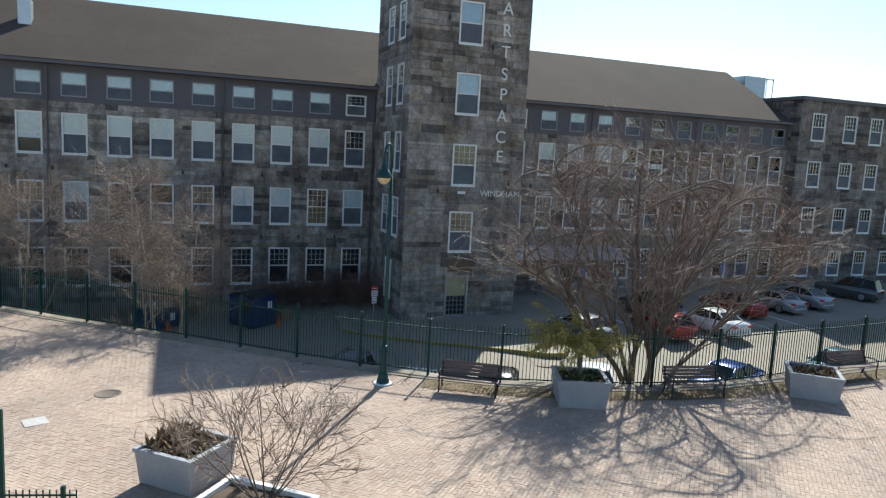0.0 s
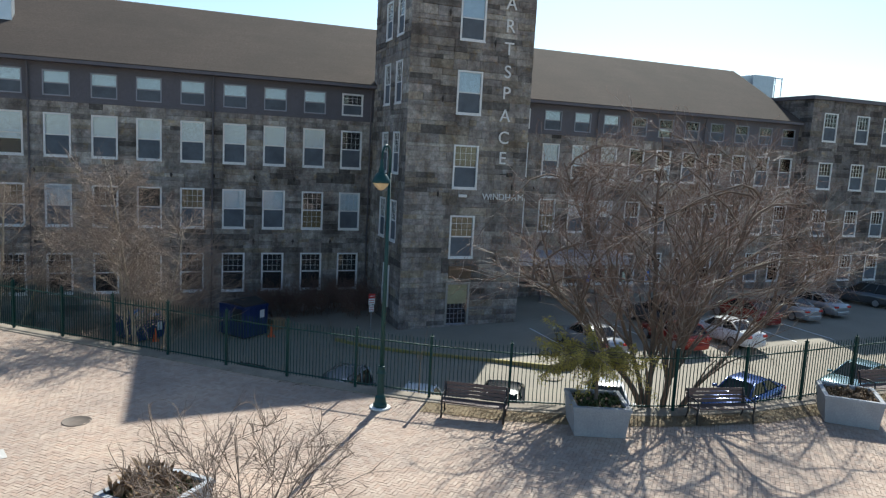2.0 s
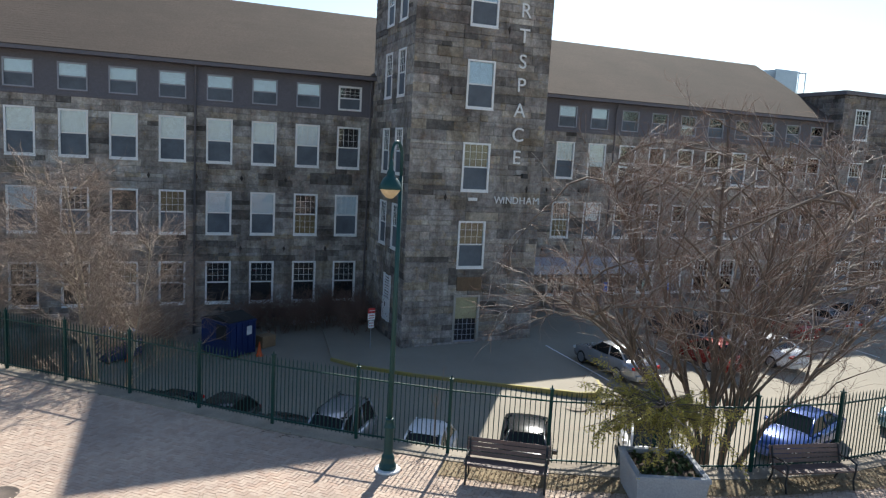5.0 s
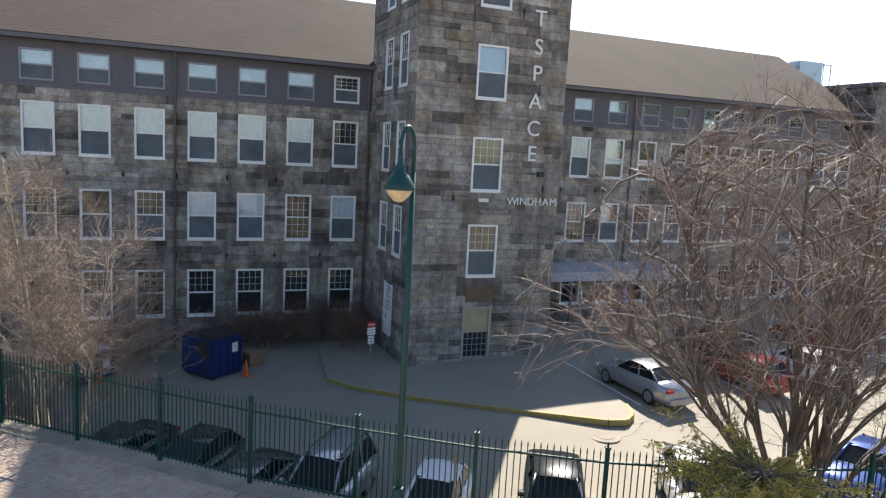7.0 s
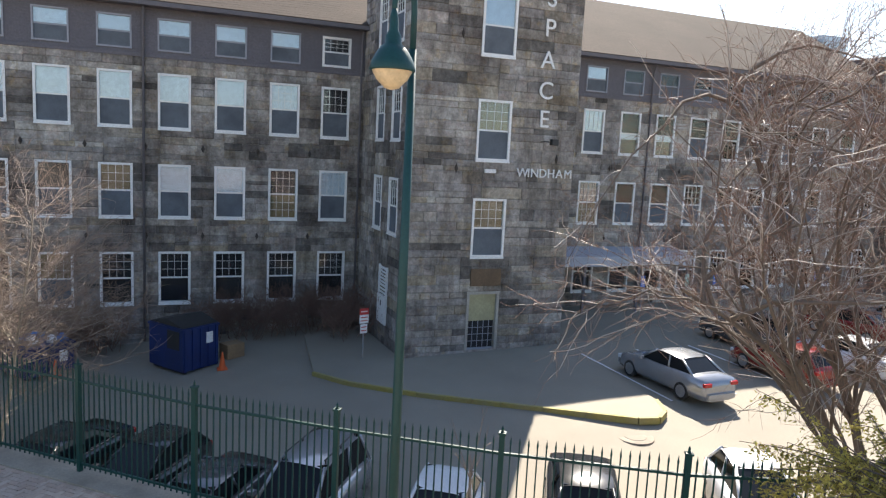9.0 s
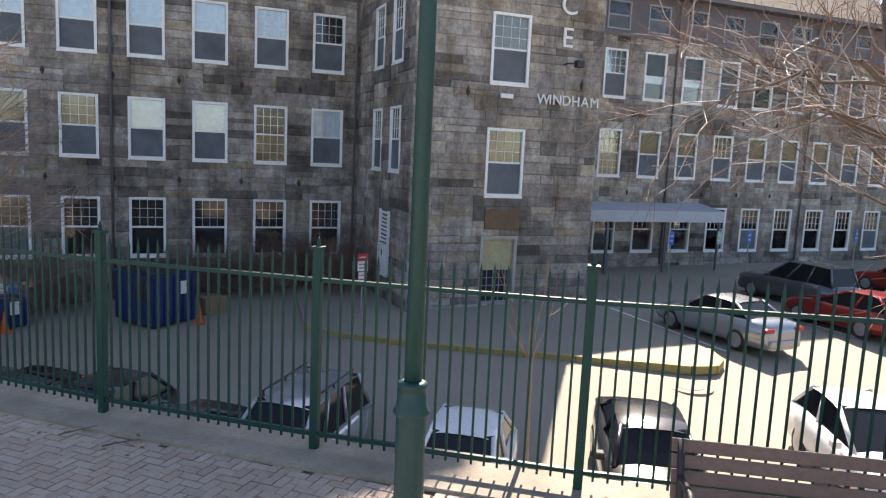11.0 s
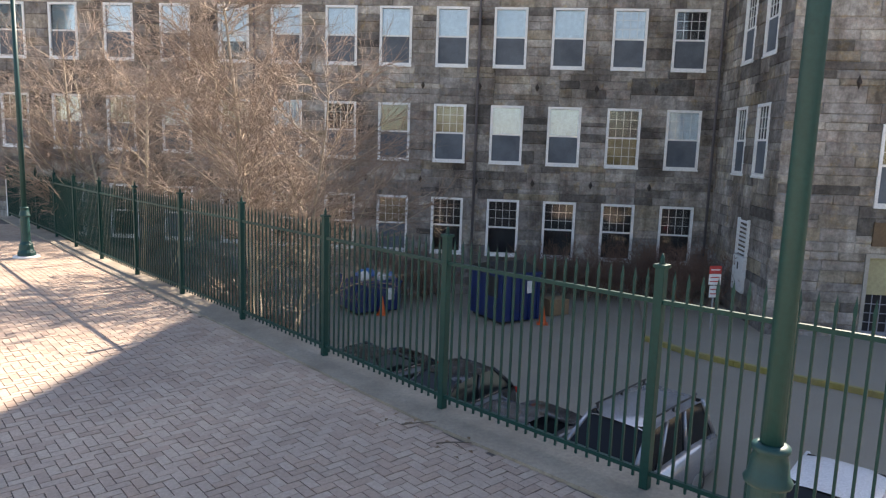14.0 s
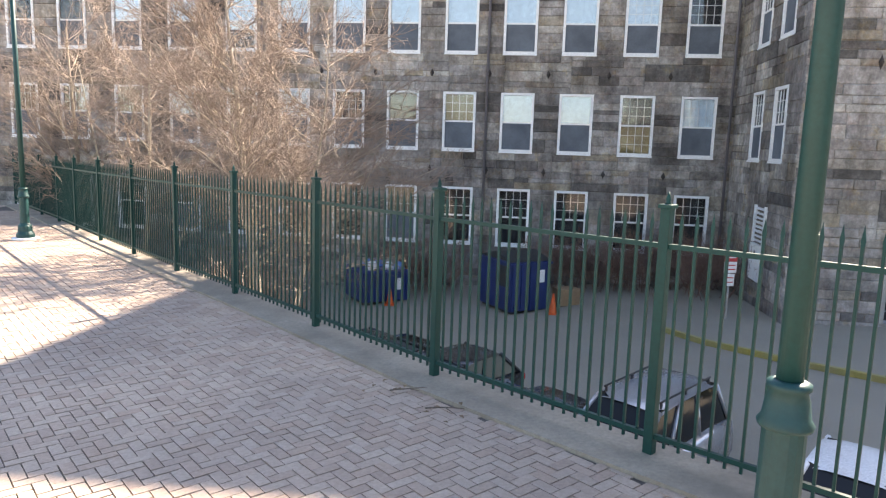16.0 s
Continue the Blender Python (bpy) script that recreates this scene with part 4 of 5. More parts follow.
car(35.6, 37.0, 95, "sedan", REDCAR, "red sedan parked in the far bays")
car(39.6, 37.5, 95, "sedan", SILVER, "silver sedan parked in the far bays")
car(43.0, 38.2, 95, "sedan", SILVER, "silver sedan parked in the far bays")
car(50.0, 40.0, 110, "suv", GREYCAR, "dark grey sport utility wagon by the annex")


# ---- dumpsters, cones, boxes, signs ----
DUMP = worn("dumpster_blue", (0.004, 0.022, 0.125), (0.004, 0.014, 0.06), 0.5, 1.5, 14.0)


def dumpster(x, y, turn, w, d, h, label, lid=True):
    ob = thing("dumpster", label, "dumpster", "dumpsters", m=pose(x, y, lot_z(x), 0, 0, turn))
    bm = bmesh.new()
    t = 0.05
    for x0, x1, y0, y1 in ((-w / 2, w / 2, -d / 2, -d / 2 + t), (-w / 2, w / 2, d / 2 - t, d / 2), (-w / 2, -w / 2 + t, -d / 2 + t, d / 2 - t), (w / 2 - t, w / 2, -d / 2 + t, d / 2 - t)):
        box(bm, x0, x1, y0, y1, 0.12, h)
    box(bm, -w / 2 + t, w / 2 - t, -d / 2 + t, d / 2 - t, 0.12, 0.18)
    part("bin", bm, DUMP, ob)
    n = 5
    for s in (-1, 1):
        for k in range(n):
            bm = bmesh.new()
            u = -w / 2 + 0.1 + (w - 0.2) * k / (n - 1)
            box(bm, u - 0.04, u + 0.04, s * d / 2 - 0.04, s * d / 2 + 0.04, 0.12, h)
            part("rib", bm, DUMP, ob)
    bm = bmesh.new()
    box(bm, -w / 2 - 0.04, w / 2 + 0.04, -d / 2 - 0.05, d / 2 + 0.05, h - 0.1, h - 0.03)
    box(bm, -w / 2 + 0.1, w / 2 - 0.1, -d / 2 + 0.1, d / 2 - 0.1, h - 0.09, h - 0.02)
    part("rim_bar", bm, DUMP, ob)
    for sx in (-1, 1):
        bm = bmesh.new()
        box(bm, sx * (w / 2 - 0.2) - 0.08, sx * (w / 2 - 0.2) + 0.08, -d / 2 + 0.1, d / 2 - 0.1, 0, 0.12)
        part("skid", bm, TRIM, ob)
    bm = bmesh.new()
    box(bm, w / 2 - 0.62, w / 2 - 0.3, -d / 2 - 0.05, -d / 2 - 0.042, h - 0.75, h - 0.3)
    part("notice", bm, SIGNWHITE, ob, "white notice plate")
    if lid:
        bm = bmesh.new()
        v = [bm.verts.new(p) for p in ((-w / 2, -d / 2, h + 0.02), (w / 2, -d / 2, h + 0.02), (w / 2, 0, h + 0.28), (-w / 2, 0, h + 0.28), (w / 2, d / 2, h + 0.02), (-w / 2, d / 2, h + 0.02))]
        for f in ((0, 1, 2, 3), (3, 2, 4, 5), (1, 4, 2), (0, 3, 5), (0, 5, 4, 1)):
            bm.faces.new([v[i] for i in f])
        part("lid", bm, TRIM, ob, "black plastic lid")
        bm = bmesh.new()
        box(bm, -w / 2 - 0.012, -w / 2 - 0.004, -d / 2 + 0.2, -d / 2 + 0.95, 0.95, h - 0.16)
        part("loading_hatch", bm, TRIM, ob, "dark loading hatch")
    else:
        r = random.Random(3)
        for k in range(14):
            bm = bmesh.new()
            bmesh.ops.create_icosphere(bm, subdivisions=2, radius=r.uniform(0.18, 0.32))
            for v in bm.verts:
                v.co *= 0.85 + 0.3 * noise.noise(v.co * 5 + Vector((k, 0, 0)))
            b = part("rubbish_bag", bm, r.choice([SIGNWHITE, BLUEBAG, CONCRETE]), ob, "plastic rubbish bag")
            b.location = (r.uniform(-0.8, 0.8) * w / 2, r.uniform(-0.7, 0.7) * d / 2, h + r.uniform(-0.12, 0.16))
    return ob


BLUEBAG = worn("blue_bag", (0.06, 0.2, 0.5), (0.04, 0.12, 0.3), 0.35, 3.0, 12.0)
dumpster(3.93, 41.85, 36, 1.7, 2.1, 1.85, "blue steel dumpster with a black lid", True)
dumpster(-1.5, 43.2, 36, 1.9, 1.9, 1.3, "blue steel dumpster heaped with rubbish bags", False)


def cone(x, y):
    ob = thing("traffic_cone", "orange plastic traffic cone on the asphalt", "cone", "traffic cones", m=pose(x, y, lot_z(x)))
    ORANGE = worn("cone_orange", (0.75, 0.12, 0.02), (0.5, 0.09, 0.02), 0.5, 4.0, 20.0)
    bm = bmesh.new()
    soft_box(bm, -0.2, 0.2, -0.2, 0.2, 0, 0.04, 0.01)
    part("base", bm, ORANGE, ob)
    bm = bmesh.new()
    turned(bm, [(0.15, 0.035), (0.14, 0.06), (0.03, 0.7), (0.025, 0.72)], 16)
    part("cone_body", bm, ORANGE, ob)


cone(5.35, 40.75)
cone(-0.75, 42.2)
crate = thing("cardboard_box", "brown cardboard box beside the dumpster", "box", m=pose(5.85, 42.3, lot_z(5.85), 0, 0, 30))
bm = bmesh.new()
soft_box(bm, -0.42, 0.42, -0.3, 0.3, 0, 0.62, 0.02)
part("carton", bm, worn("cardboard", (0.3, 0.2, 0.11), (0.2, 0.13, 0.08), 0.85, 2.0, 12.0), crate)


def notice_post(x, y, z, h, plates, label, turn=0.0):
    ob = thing("sign_post", label, "sign", m=pose(x, y, z, 0, 0, turn))
    bm = bmesh.new()
    box(bm, -0.025, 0.025, -0.02, 0.02, 0, h)
    part("post", bm, worn("galvanised_post", (0.4, 0.4, 0.4), (0.25, 0.25, 0.25), 0.5, 3.0, 20.0, metal=0.6), ob)
    for z0, z1, w, mat, bars, barmat in plates:
        bm = bmesh.new()
        soft_box(bm, -w / 2, w / 2, -0.035, -0.023, z0, z1, 0.004)
        pl = part("plate", bm, mat, ob)
        for k in range(bars):
            bm = bmesh.new()
            zz = z1 - (z1 - z0) * (k + 0.8) / (bars + 0.6)
            box(bm, -w * 0.38, w * 0.38, -0.04, -0.0355, zz - 0.018, zz + 0.018)
            part("text_bar", bm, barmat, pl)
    return ob


REDSIGN = worn("sign_red", (0.5, 0.03, 0.03), (0.35, 0.03, 0.03), 0.5, 3.0, 20.0)
BLUESIGN = worn("sign_blue", (0.03, 0.13, 0.5), (0.02, 0.09, 0.35), 0.5, 3.0, 20.0)
GREENSIGN = worn("sign_green", (0.35, 0.5, 0.42), (0.25, 0.4, 0.32), 0.5, 3.0, 20.0)
notice_post(10.75, 39.4, lot_z(10.75) + 0.15, 2.1, [(1.86, 2.12, 0.42, REDSIGN, 1, SIGNWHITE), (1.5, 1.85, 0.42, SIGNWHITE, 2, REDSIGN), (1.08, 1.46, 0.32, SIGNWHITE, 2, REDSIGN)], "red and white parking notice on a steel post", 15)
for x, mat in ((27.6, BLUESIGN), (30.6, GREENSIGN), (32.6, BLUESIGN), (40.4, BLUESIGN)):
    notice_post(x, 43.6, lot_z(x), 2.2, [(1.5, 2.15, 0.36, mat, 2, SIGNWHITE)], "coloured parking sign on a post before the mill", 15)


# ---- planters, benches, covers on the plaza ----
MULCH = worn("mulch", (0.1, 0.07, 0.045), (0.05, 0.035, 0.025), 0.95, 4.0, 30.0, bump=0.8)
DRY = worn("dry_stalks", (0.3, 0.2, 0.11), (0.16, 0.09, 0.06), 0.9, 5.0, 20.0, vary=0.5)
MOSS = worn("low_green", (0.10, 0.13, 0.04), (0.06, 0.07, 0.03), 0.9, 5.0, 20.0, vary=0.5)


def tufts(name, parent, w, d, z, n, h, mat, seed, bias=0.0):
    r = random.Random(seed)
    verts, faces = [], []
    for _ in range(n):
        x, y = r.uniform(-w, w) / 2, r.uniform(-d, d) / 2
        hh = h * r.uniform(0.3, 1.0) * (1 + bias * (-x / w))
        for _ in range(3):
            a, s = r.uniform(0, 6.28), r.uniform(0.02, 0.05)
            lean = Vector((math.cos(a), math.sin(a), 0)) * hh * r.uniform(0.2, 0.9)
            side = Vector((-math.sin(a), math.cos(a), 0)) * s
            p = Vector((x, y, z))
            k = len(verts)
            verts += [tuple(p - side * 0.5), tuple(p + side * 0.5), tuple(p + lean * 0.5 + side + Vector((0, 0, hh * 0.7))), tuple(p + lean * 0.5 - side + Vector((0, 0, hh * 0.7))), tuple(p + lean + Vector((0, 0, hh)))]
            faces += [(k, k + 1, k + 2, k + 3), (k + 3, k + 2, k + 4)]
    ob = new(name, quads(name, verts, faces, mat))
    ob.parent = parent
    return tagged(ob, kind="stuff")


def planter(x, y, turn, w, d, h, label, mat=PLANTER):
    z = plaza_z(x)
    ob = thing("planter", label, "planter", "planters", m=pose(x, y, z, 0, 0, turn))
    bm = bmesh.new()
    t = 0.1
    def ring(k, zz, inset=0.0):
        return [bm.verts.new((sx * (w / 2 * k - inset), sy * (d / 2 * k - inset), zz)) for sx, sy in ((-1, -1), (1, -1), (1, 1), (-1, 1))]
    rings = [ring(0.9, 0), ring(0.99, h - 0.1), ring(1.03, h - 0.09), ring(1.03, h - 0.01), ring(1.02, h), ring(1.0, h, t), ring(1.0, h - 0.14, t)]
    for a, b in zip(rings, rings[1:]):
        for k in range(4):
            bm.faces.new((a[k], a[(k + 1) % 4], b[(k + 1) % 4], b[k]))
    bm.faces.new(rings[0][::-1])
    part("tub", bm, mat, ob)
    bm = bmesh.new()
    n = 9
    g = [[bm.verts.new(((i / (n - 1) - 0.5) * (w - 2 * t), (j / (n - 1) - 0.5) * (d - 2 * t), h - 0.1 + 0.05 * noise.noise(Vector((i * 0.9 + x, j * 0.9, 0))))) for i in range(n)] for j in range(n)]
    for j in range(n - 1):
        for i in range(n - 1):
            bm.faces.new((g[j][i], g[j][i + 1], g[j + 1][i + 1], g[j + 1][i]))
    part("soil", bm, MULCH, ob)
    return ob


p1 = planter(0.07, 15.1, -42, 1.5, 1.5, 0.8, "grey concrete planter with dried brown stalks")
tufts("dry_growth", p1, 1.25, 1.25, 0.68, 230, 0.26, DRY, 1, 1.6)
tufts("ground_cover", p1, 1.25, 1.25, 0.68, 200, 0.12, MOSS, 2)
p2 = planter(11.1, 16.95, -21, 1.5, 1.5, 0.82, "grey concrete planter with a small weeping tree")
tufts("ground_cover", p2, 1.25, 1.25, 0.7, 160, 0.14, MOSS, 3)
p3 = planter(18.7, 15.5, -40, 1.5, 1.5, 0.8, "grey concrete planter with dried brown plants")
tufts("dry_growth", p3, 1.25, 1.25, 0.68, 220, 0.16, DRY, 4)
p4 = planter(1.05, 12.42, -40, 2.05, 2.05, 0.5, "white-rimmed low planter holding a bare shrub", WHITE)

SLAT = worn("bench_slat", (0.17, 0.105, 0.085), (0.10, 0.065, 0.055), 0.6, 2.0, 20.0, vary=0.25)


def bench(x, y, turn, label="brown slatted bench with black iron ends"):
    """Back towards +y."""
    ob = thing("bench", label, "bench", "benches by the fence", m=pose(x, y, plaza_z(x), 0, 0, turn))
    L = 1.85
    for k in range(5):
        bm = bmesh.new()
        soft_box(bm, -L / 2, L / 2, -0.3 + 0.105 * k, -0.215 + 0.105 * k, 0.43 - 0.008 * k, 0.465 - 0.008 * k, 0.008)
        part("seat_slat", bm, SLAT, ob)
    for k in range(4):
        bm = bmesh.new()
        soft_box(bm, -L / 2, L / 2, 0, 0.03, 0, 0.09, 0.008, pose(0, 0.22 + 0.03 * k, 0.47 + 0.1 * k, -15))
        part("back_slat", bm, SLAT, ob)
    for s in (-1, 1):
        bm = bmesh.new()
        u = s * (L / 2 - 0.06)
        for pts in ([(-0.32, 0.0), (-0.27, 0.2), (-0.29, 0.43), (-0.3, 0.62), (-0.1, 0.66), (0.24, 0.62)], [(0.3, 0.0), (0.2, 0.22), (0.2, 0.43), (0.32, 0.86)], [(-0.29, 0.42), (0.2, 0.4)]):
            tube(bm, [Vector((u, a, b)) for a, b in pts], [0.024] * len(pts), 6)
        part("end_frame", bm, TRIM, ob, "black cast-iron end")
    return ob


bench(8.17, 18.52, -31)
bench(14.85, 16.4, -10)
bench(21.5, 16.45, -2)
cover = thing("manhole_cover", "round rusty manhole cover set in the bricks", "manhole", m=pose(-2.03, 21.1, plaza_z(-2.03)))
bm = bmesh.new()
turned(bm, [(0.36, -0.05), (0.36, 0.012), (0.34, 0.014), (0.33, 0.006), (0.05, 0.008)], 28)
part("disc", bm, worn("cast_iron", (0.12, 0.09, 0.07), (0.07, 0.055, 0.045), 0.7, 3.0, 30.0), cover)
lid = thing("access_plate", "pale square access plate set in the bricks", "cover", m=pose(-3.59, 19.36, plaza_z(-3.59), 0, 0, 20))
bm = bmesh.new()
soft_box(bm, -0.28, 0.28, -0.28, 0.28, -0.05, 0.012, 0.006)
part("plate", bm, worn("steel_plate", (0.5, 0.48, 0.45), (0.34, 0.32, 0.3), 0.6, 3.0, 20.0), lid)
rail = thing("low_railing", "black steel railing at the plaza corner", "railing", m=pose(-3.65, 13.6, plaza_z(-4), 0, 0, -14))
for k in range(17):
    bm = bmesh.new()
    big = k in (5, 14)
    r_ = 0.035 if big else 0.01
    box(bm, 0.116 * k - r_, 0.116 * k + r_, -r_, r_, 0, 2.5 if k == 5 else 1.05 if big else 0.98)
    part("post" if big else "picket", bm, GREEN, rail)
bm = bmesh.new()
box(bm, 0, 1.86, -0.015, 0.015, 0.86, 0.89)
part("rail", bm, GREEN, rail)


# ---- trees ----
def limb(store, p, d, length, r0, r1, r, segs=4, wobble=0.12, lift=0.0, sides=4):
    """One tapered, slightly crooked limb; returns its points."""
    pts, dirs = [p.copy()], []
    for i in range(segs):
        d = (d + Vector((r.gauss(0, wobble), r.gauss(0, wobble), r.gauss(0, wobble) + lift))).normalized()
        p = p + d * (length / segs)
        pts.append(p.copy())
        dirs.append(d.copy())
    verts, faces = store
    side = dirs[0].orthogonal().normalized()
    base = len(verts)
    for i, q in enumerate(pts):
        t = dirs[min(i, segs - 1)]
        side = (side - t * side.dot(t)).normalized()
        up = t.cross(side)
        rad = r0 + (r1 - r0) * i / segs
        for k in range(sides):
            a = 2 * math.pi * k / sides
            verts.append(tuple(q + (side * math.cos(a) + up * math.sin(a)) * rad))
    for i in range(segs):
        for k in range(sides):
            a, b = base + i * sides + k, base + i * sides + (k + 1) % sides
            faces.append((a, b, b + sides, a + sides))
    return pts, dirs


def bare_tree(name, label, root, stems, seed, counts, lens, spread=0.9, droop=0.0, bark=BARK, twig=TWIG, group="", low=0.28):
    """Bare tree: stems of (lean x, lean y, height, radius, foot x, foot y), limbs, branches and fine twigs."""
    r = random.Random(seed)
    ob = thing(name, label, "tree", group, m=pose(*root))
    wood, fine = ([], []), ([], [])
    for lx, ly, h, rad, fx, fy in stems:
        d = Vector((lx, ly, 1)).normalized()
        pts, dirs = limb(wood, Vector((fx, fy, -0.1)), d, h, rad, rad * 0.18, r, 9, 0.035, 0.03, 8)
        for _ in range(counts[0]):
            f = r.uniform(low, 0.98)
            i = min(int(f * 9), 8)
            a = r.uniform(0, 6.283)
            out = Vector((math.cos(a), math.sin(a), 0)) + Vector((lx, ly, 0)) * 0.7
            d1 = (dirs[i] * 0.55 + out * spread).normalized()
            l1 = lens[0] * (1.15 - 0.75 * f) * r.uniform(0.7, 1.2) + 0.4
            q, qd = limb(wood, pts[i].lerp(pts[i + 1], f * 9 - i), d1, l1, rad * 0.23 * (1.1 - 0.6 * f), 0.006, r, 5, 0.12, 0.06, 5)
            for _ in range(counts[1]):
                g = r.uniform(0.15, 1.0)
                j = min(int(g * 5), 4)
                d2 = (qd[j] + Vector((r.gauss(0, 0.6), r.gauss(0, 0.6), r.gauss(0.1, 0.45)))).normalized()
                l2 = lens[1] * r.uniform(0.6, 1.25)
                s, sd = limb(fine, q[j].lerp(q[j + 1], g * 5 - j), d2, l2, 0.009, 0.004, r, 4, 0.16, 0.03 - droop, 3)
                for _ in range(counts[2]):
                    u = r.uniform(0.1, 1.0)
                    k = min(int(u * 4), 3)
                    d3 = (sd[k] + Vector((r.gauss(0, 0.6), r.gauss(0, 0.6), r.gauss(0, 0.5)))).normalized()
                    limb(fine, s[k].lerp(s[k + 1], u * 4 - k), d3, lens[2] * r.uniform(0.5, 1.3), 0.0045, 0.0022, r, 3, 0.2, -droop, 3)
    t = new("trunk", quads("trunk", *wood, bark, True))
    t.parent = ob
    c = new("crown", quads("crown", *fine, twig, True))
    c.parent = ob
    tagged(c, "bare reddish-brown twigs", kind="stuff")
    return ob


def bough(store, pts, r0, r1, sides):
    """A tapered limb along given points; returns its points and directions."""
    verts, faces = store
    n, base, side = len(pts) - 1, len(verts), None
    dirs = [(b - a).normalized() for a, b in zip(pts, pts[1:])]
    for i, q in enumerate(pts):
        t = dirs[min(i, n - 1)]
        side = t.orthogonal().normalized() if side is None else (side - t * side.dot(t)).normalized()
        up, rad = t.cross(side), r0 + (r1 - r0) * i / n
        for k in range(sides):
            a = 2 * math.pi * k / sides
            verts.append(tuple(q + (side * math.cos(a) + up * math.sin(a)) * rad))
    for i in range(n):
        for k in range(sides):
            a, b = base + i * sides + k, base + i * sides + (k + 1) % sides
            faces.append((a, b, b + sides, a + sides))
    return dirs


def curve_through(a, b, c, n, r, wobble):
    """Points of a bowed line from a by way of b to c, a little crooked."""
    out = []
    for i in range(n + 1):
        u = i / n
        p = a * (1 - u) ** 2 + b * 2 * u * (1 - u) + c * u * u
        w = wobble * math.sin(math.pi * u)
        out.append(p + Vector((r.gauss(0, w), r.gauss(0, w), r.gauss(0, w))))
    return out


def spreading_tree(root, stems, centre, reach, rise, sink, seed, counts):
    """Wide bare tree of many stems; its limbs bow outwards to the edge of a flat dome."""
    r = random.Random(seed)
    ob = thing("multi_stem_tree", "large bare multi-stemmed tree behind the fence", "tree", m=pose(*root))
    wood, pale, fine, base = ([], []), ([], []), ([], []), Vector(root)
    lines = [[Vector(p) - base for p in line] for line in stems]
    mid = Vector(centre) - base
    for line, (_, rad) in zip(lines, [(l, 0.15 - 0.012 * i) for i, l in enumerate(lines)]):
        pts = []
        for i in range(len(line) - 1):
            p0, p1, p2, p3 = line[max(i - 1, 0)], line[i], line[i + 1], line[min(i + 2, len(line) - 1)]
            for k in range(5):
                u = k / 5
                pts.append(0.5 * (2 * p1 + (p2 - p0) * u + (2 * p0 - 5 * p1 + 4 * p2 - p3) * u * u + (3 * p1 - p0 - 3 * p2 + p3) * u ** 3) + Vector((r.gauss(0, 0.03), r.gauss(0, 0.03), 0)))
        pts.append(line[-1])
        dirs = bough(wood, pts, rad, 0.02, 8)
        n = len(dirs)
        for _ in range(counts[0]):
            i = int(n * r.uniform(0.3, 0.97))
            p = pts[i].lerp(pts[i + 1], r.random())
            # a place on the dome that lies ahead of the stem
            for _ in range(10):
                v = Vector((r.gauss(0, 1), r.gauss(0, 1), r.gauss(0.25, 0.8))).normalized()
                k = r.uniform(0.62, 1.0)
                if v.z > 0:
                    k /= (math.hypot(v.x, v.y) ** 1.4 + v.z ** 1.4) ** (1 / 1.4)
                goal = mid + Vector((v.x * reach[0] * k, v.y * reach[1] * k, v.z * (rise if v.z > 0 else sink) * k))
                if (goal - p).normalized().dot(dirs[i]) > 0.35 and (goal - line[-1]).length < 6.5:
                    break
            gap = goal - p
            if gap.length > 6.2:
                goal, gap = p + gap * (6.2 / gap.length), gap * (6.2 / gap.length)
            q = curve_through(p, p + dirs[i] * gap.length * 0.3 + gap * 0.25, goal, 7, r, 0.07)
            qd = bough(wood, q, 0.012 + 0.006 * gap.length, 0.005, 5)
            for _ in range(counts[1]):
                g = r.uniform(0.2, 1.0) * 6.999
                j = int(g)
                d2 = (qd[j] + Vector((r.gauss(0, 0.5), r.gauss(0, 0.5), r.gauss(0.2, 0.38)))).normalized()
                t, td = limb(pale, q[j].lerp(q[j + 1], g - j), d2, r.uniform(0.6, 1.6), 0.0078, 0.004, r, 5, 0.2, 0.0, 3)
                for _ in range(counts[2]):
                    h = r.uniform(0.1, 1.0) * 4.999
                    k = int(h)
                    d3 = (td[k] + Vector((r.gauss(0, 0.5), r.gauss(0, 0.5), r.gauss(0, 0.42)))).normalized()
                    limb(fine, t[k].lerp(t[k + 1], h - k), d3, r.uniform(0.3, 0.75), 0.004, 0.0022, r, 3, 0.28, 0.0, 3)
    t = new("trunk", quads("trunk", *wood, BARK, True))
    t.parent = ob
    for name, store, mat, label in (("branchwork", pale, SUNTWIG, "branches with sun glints painted into their pale colour"), ("crown", fine, REDTWIG, "bare reddish-brown twigs")):
        c = new(name, quads(name, *store, mat, True))
        c.parent = ob
        tagged(c, label, kind="stuff")


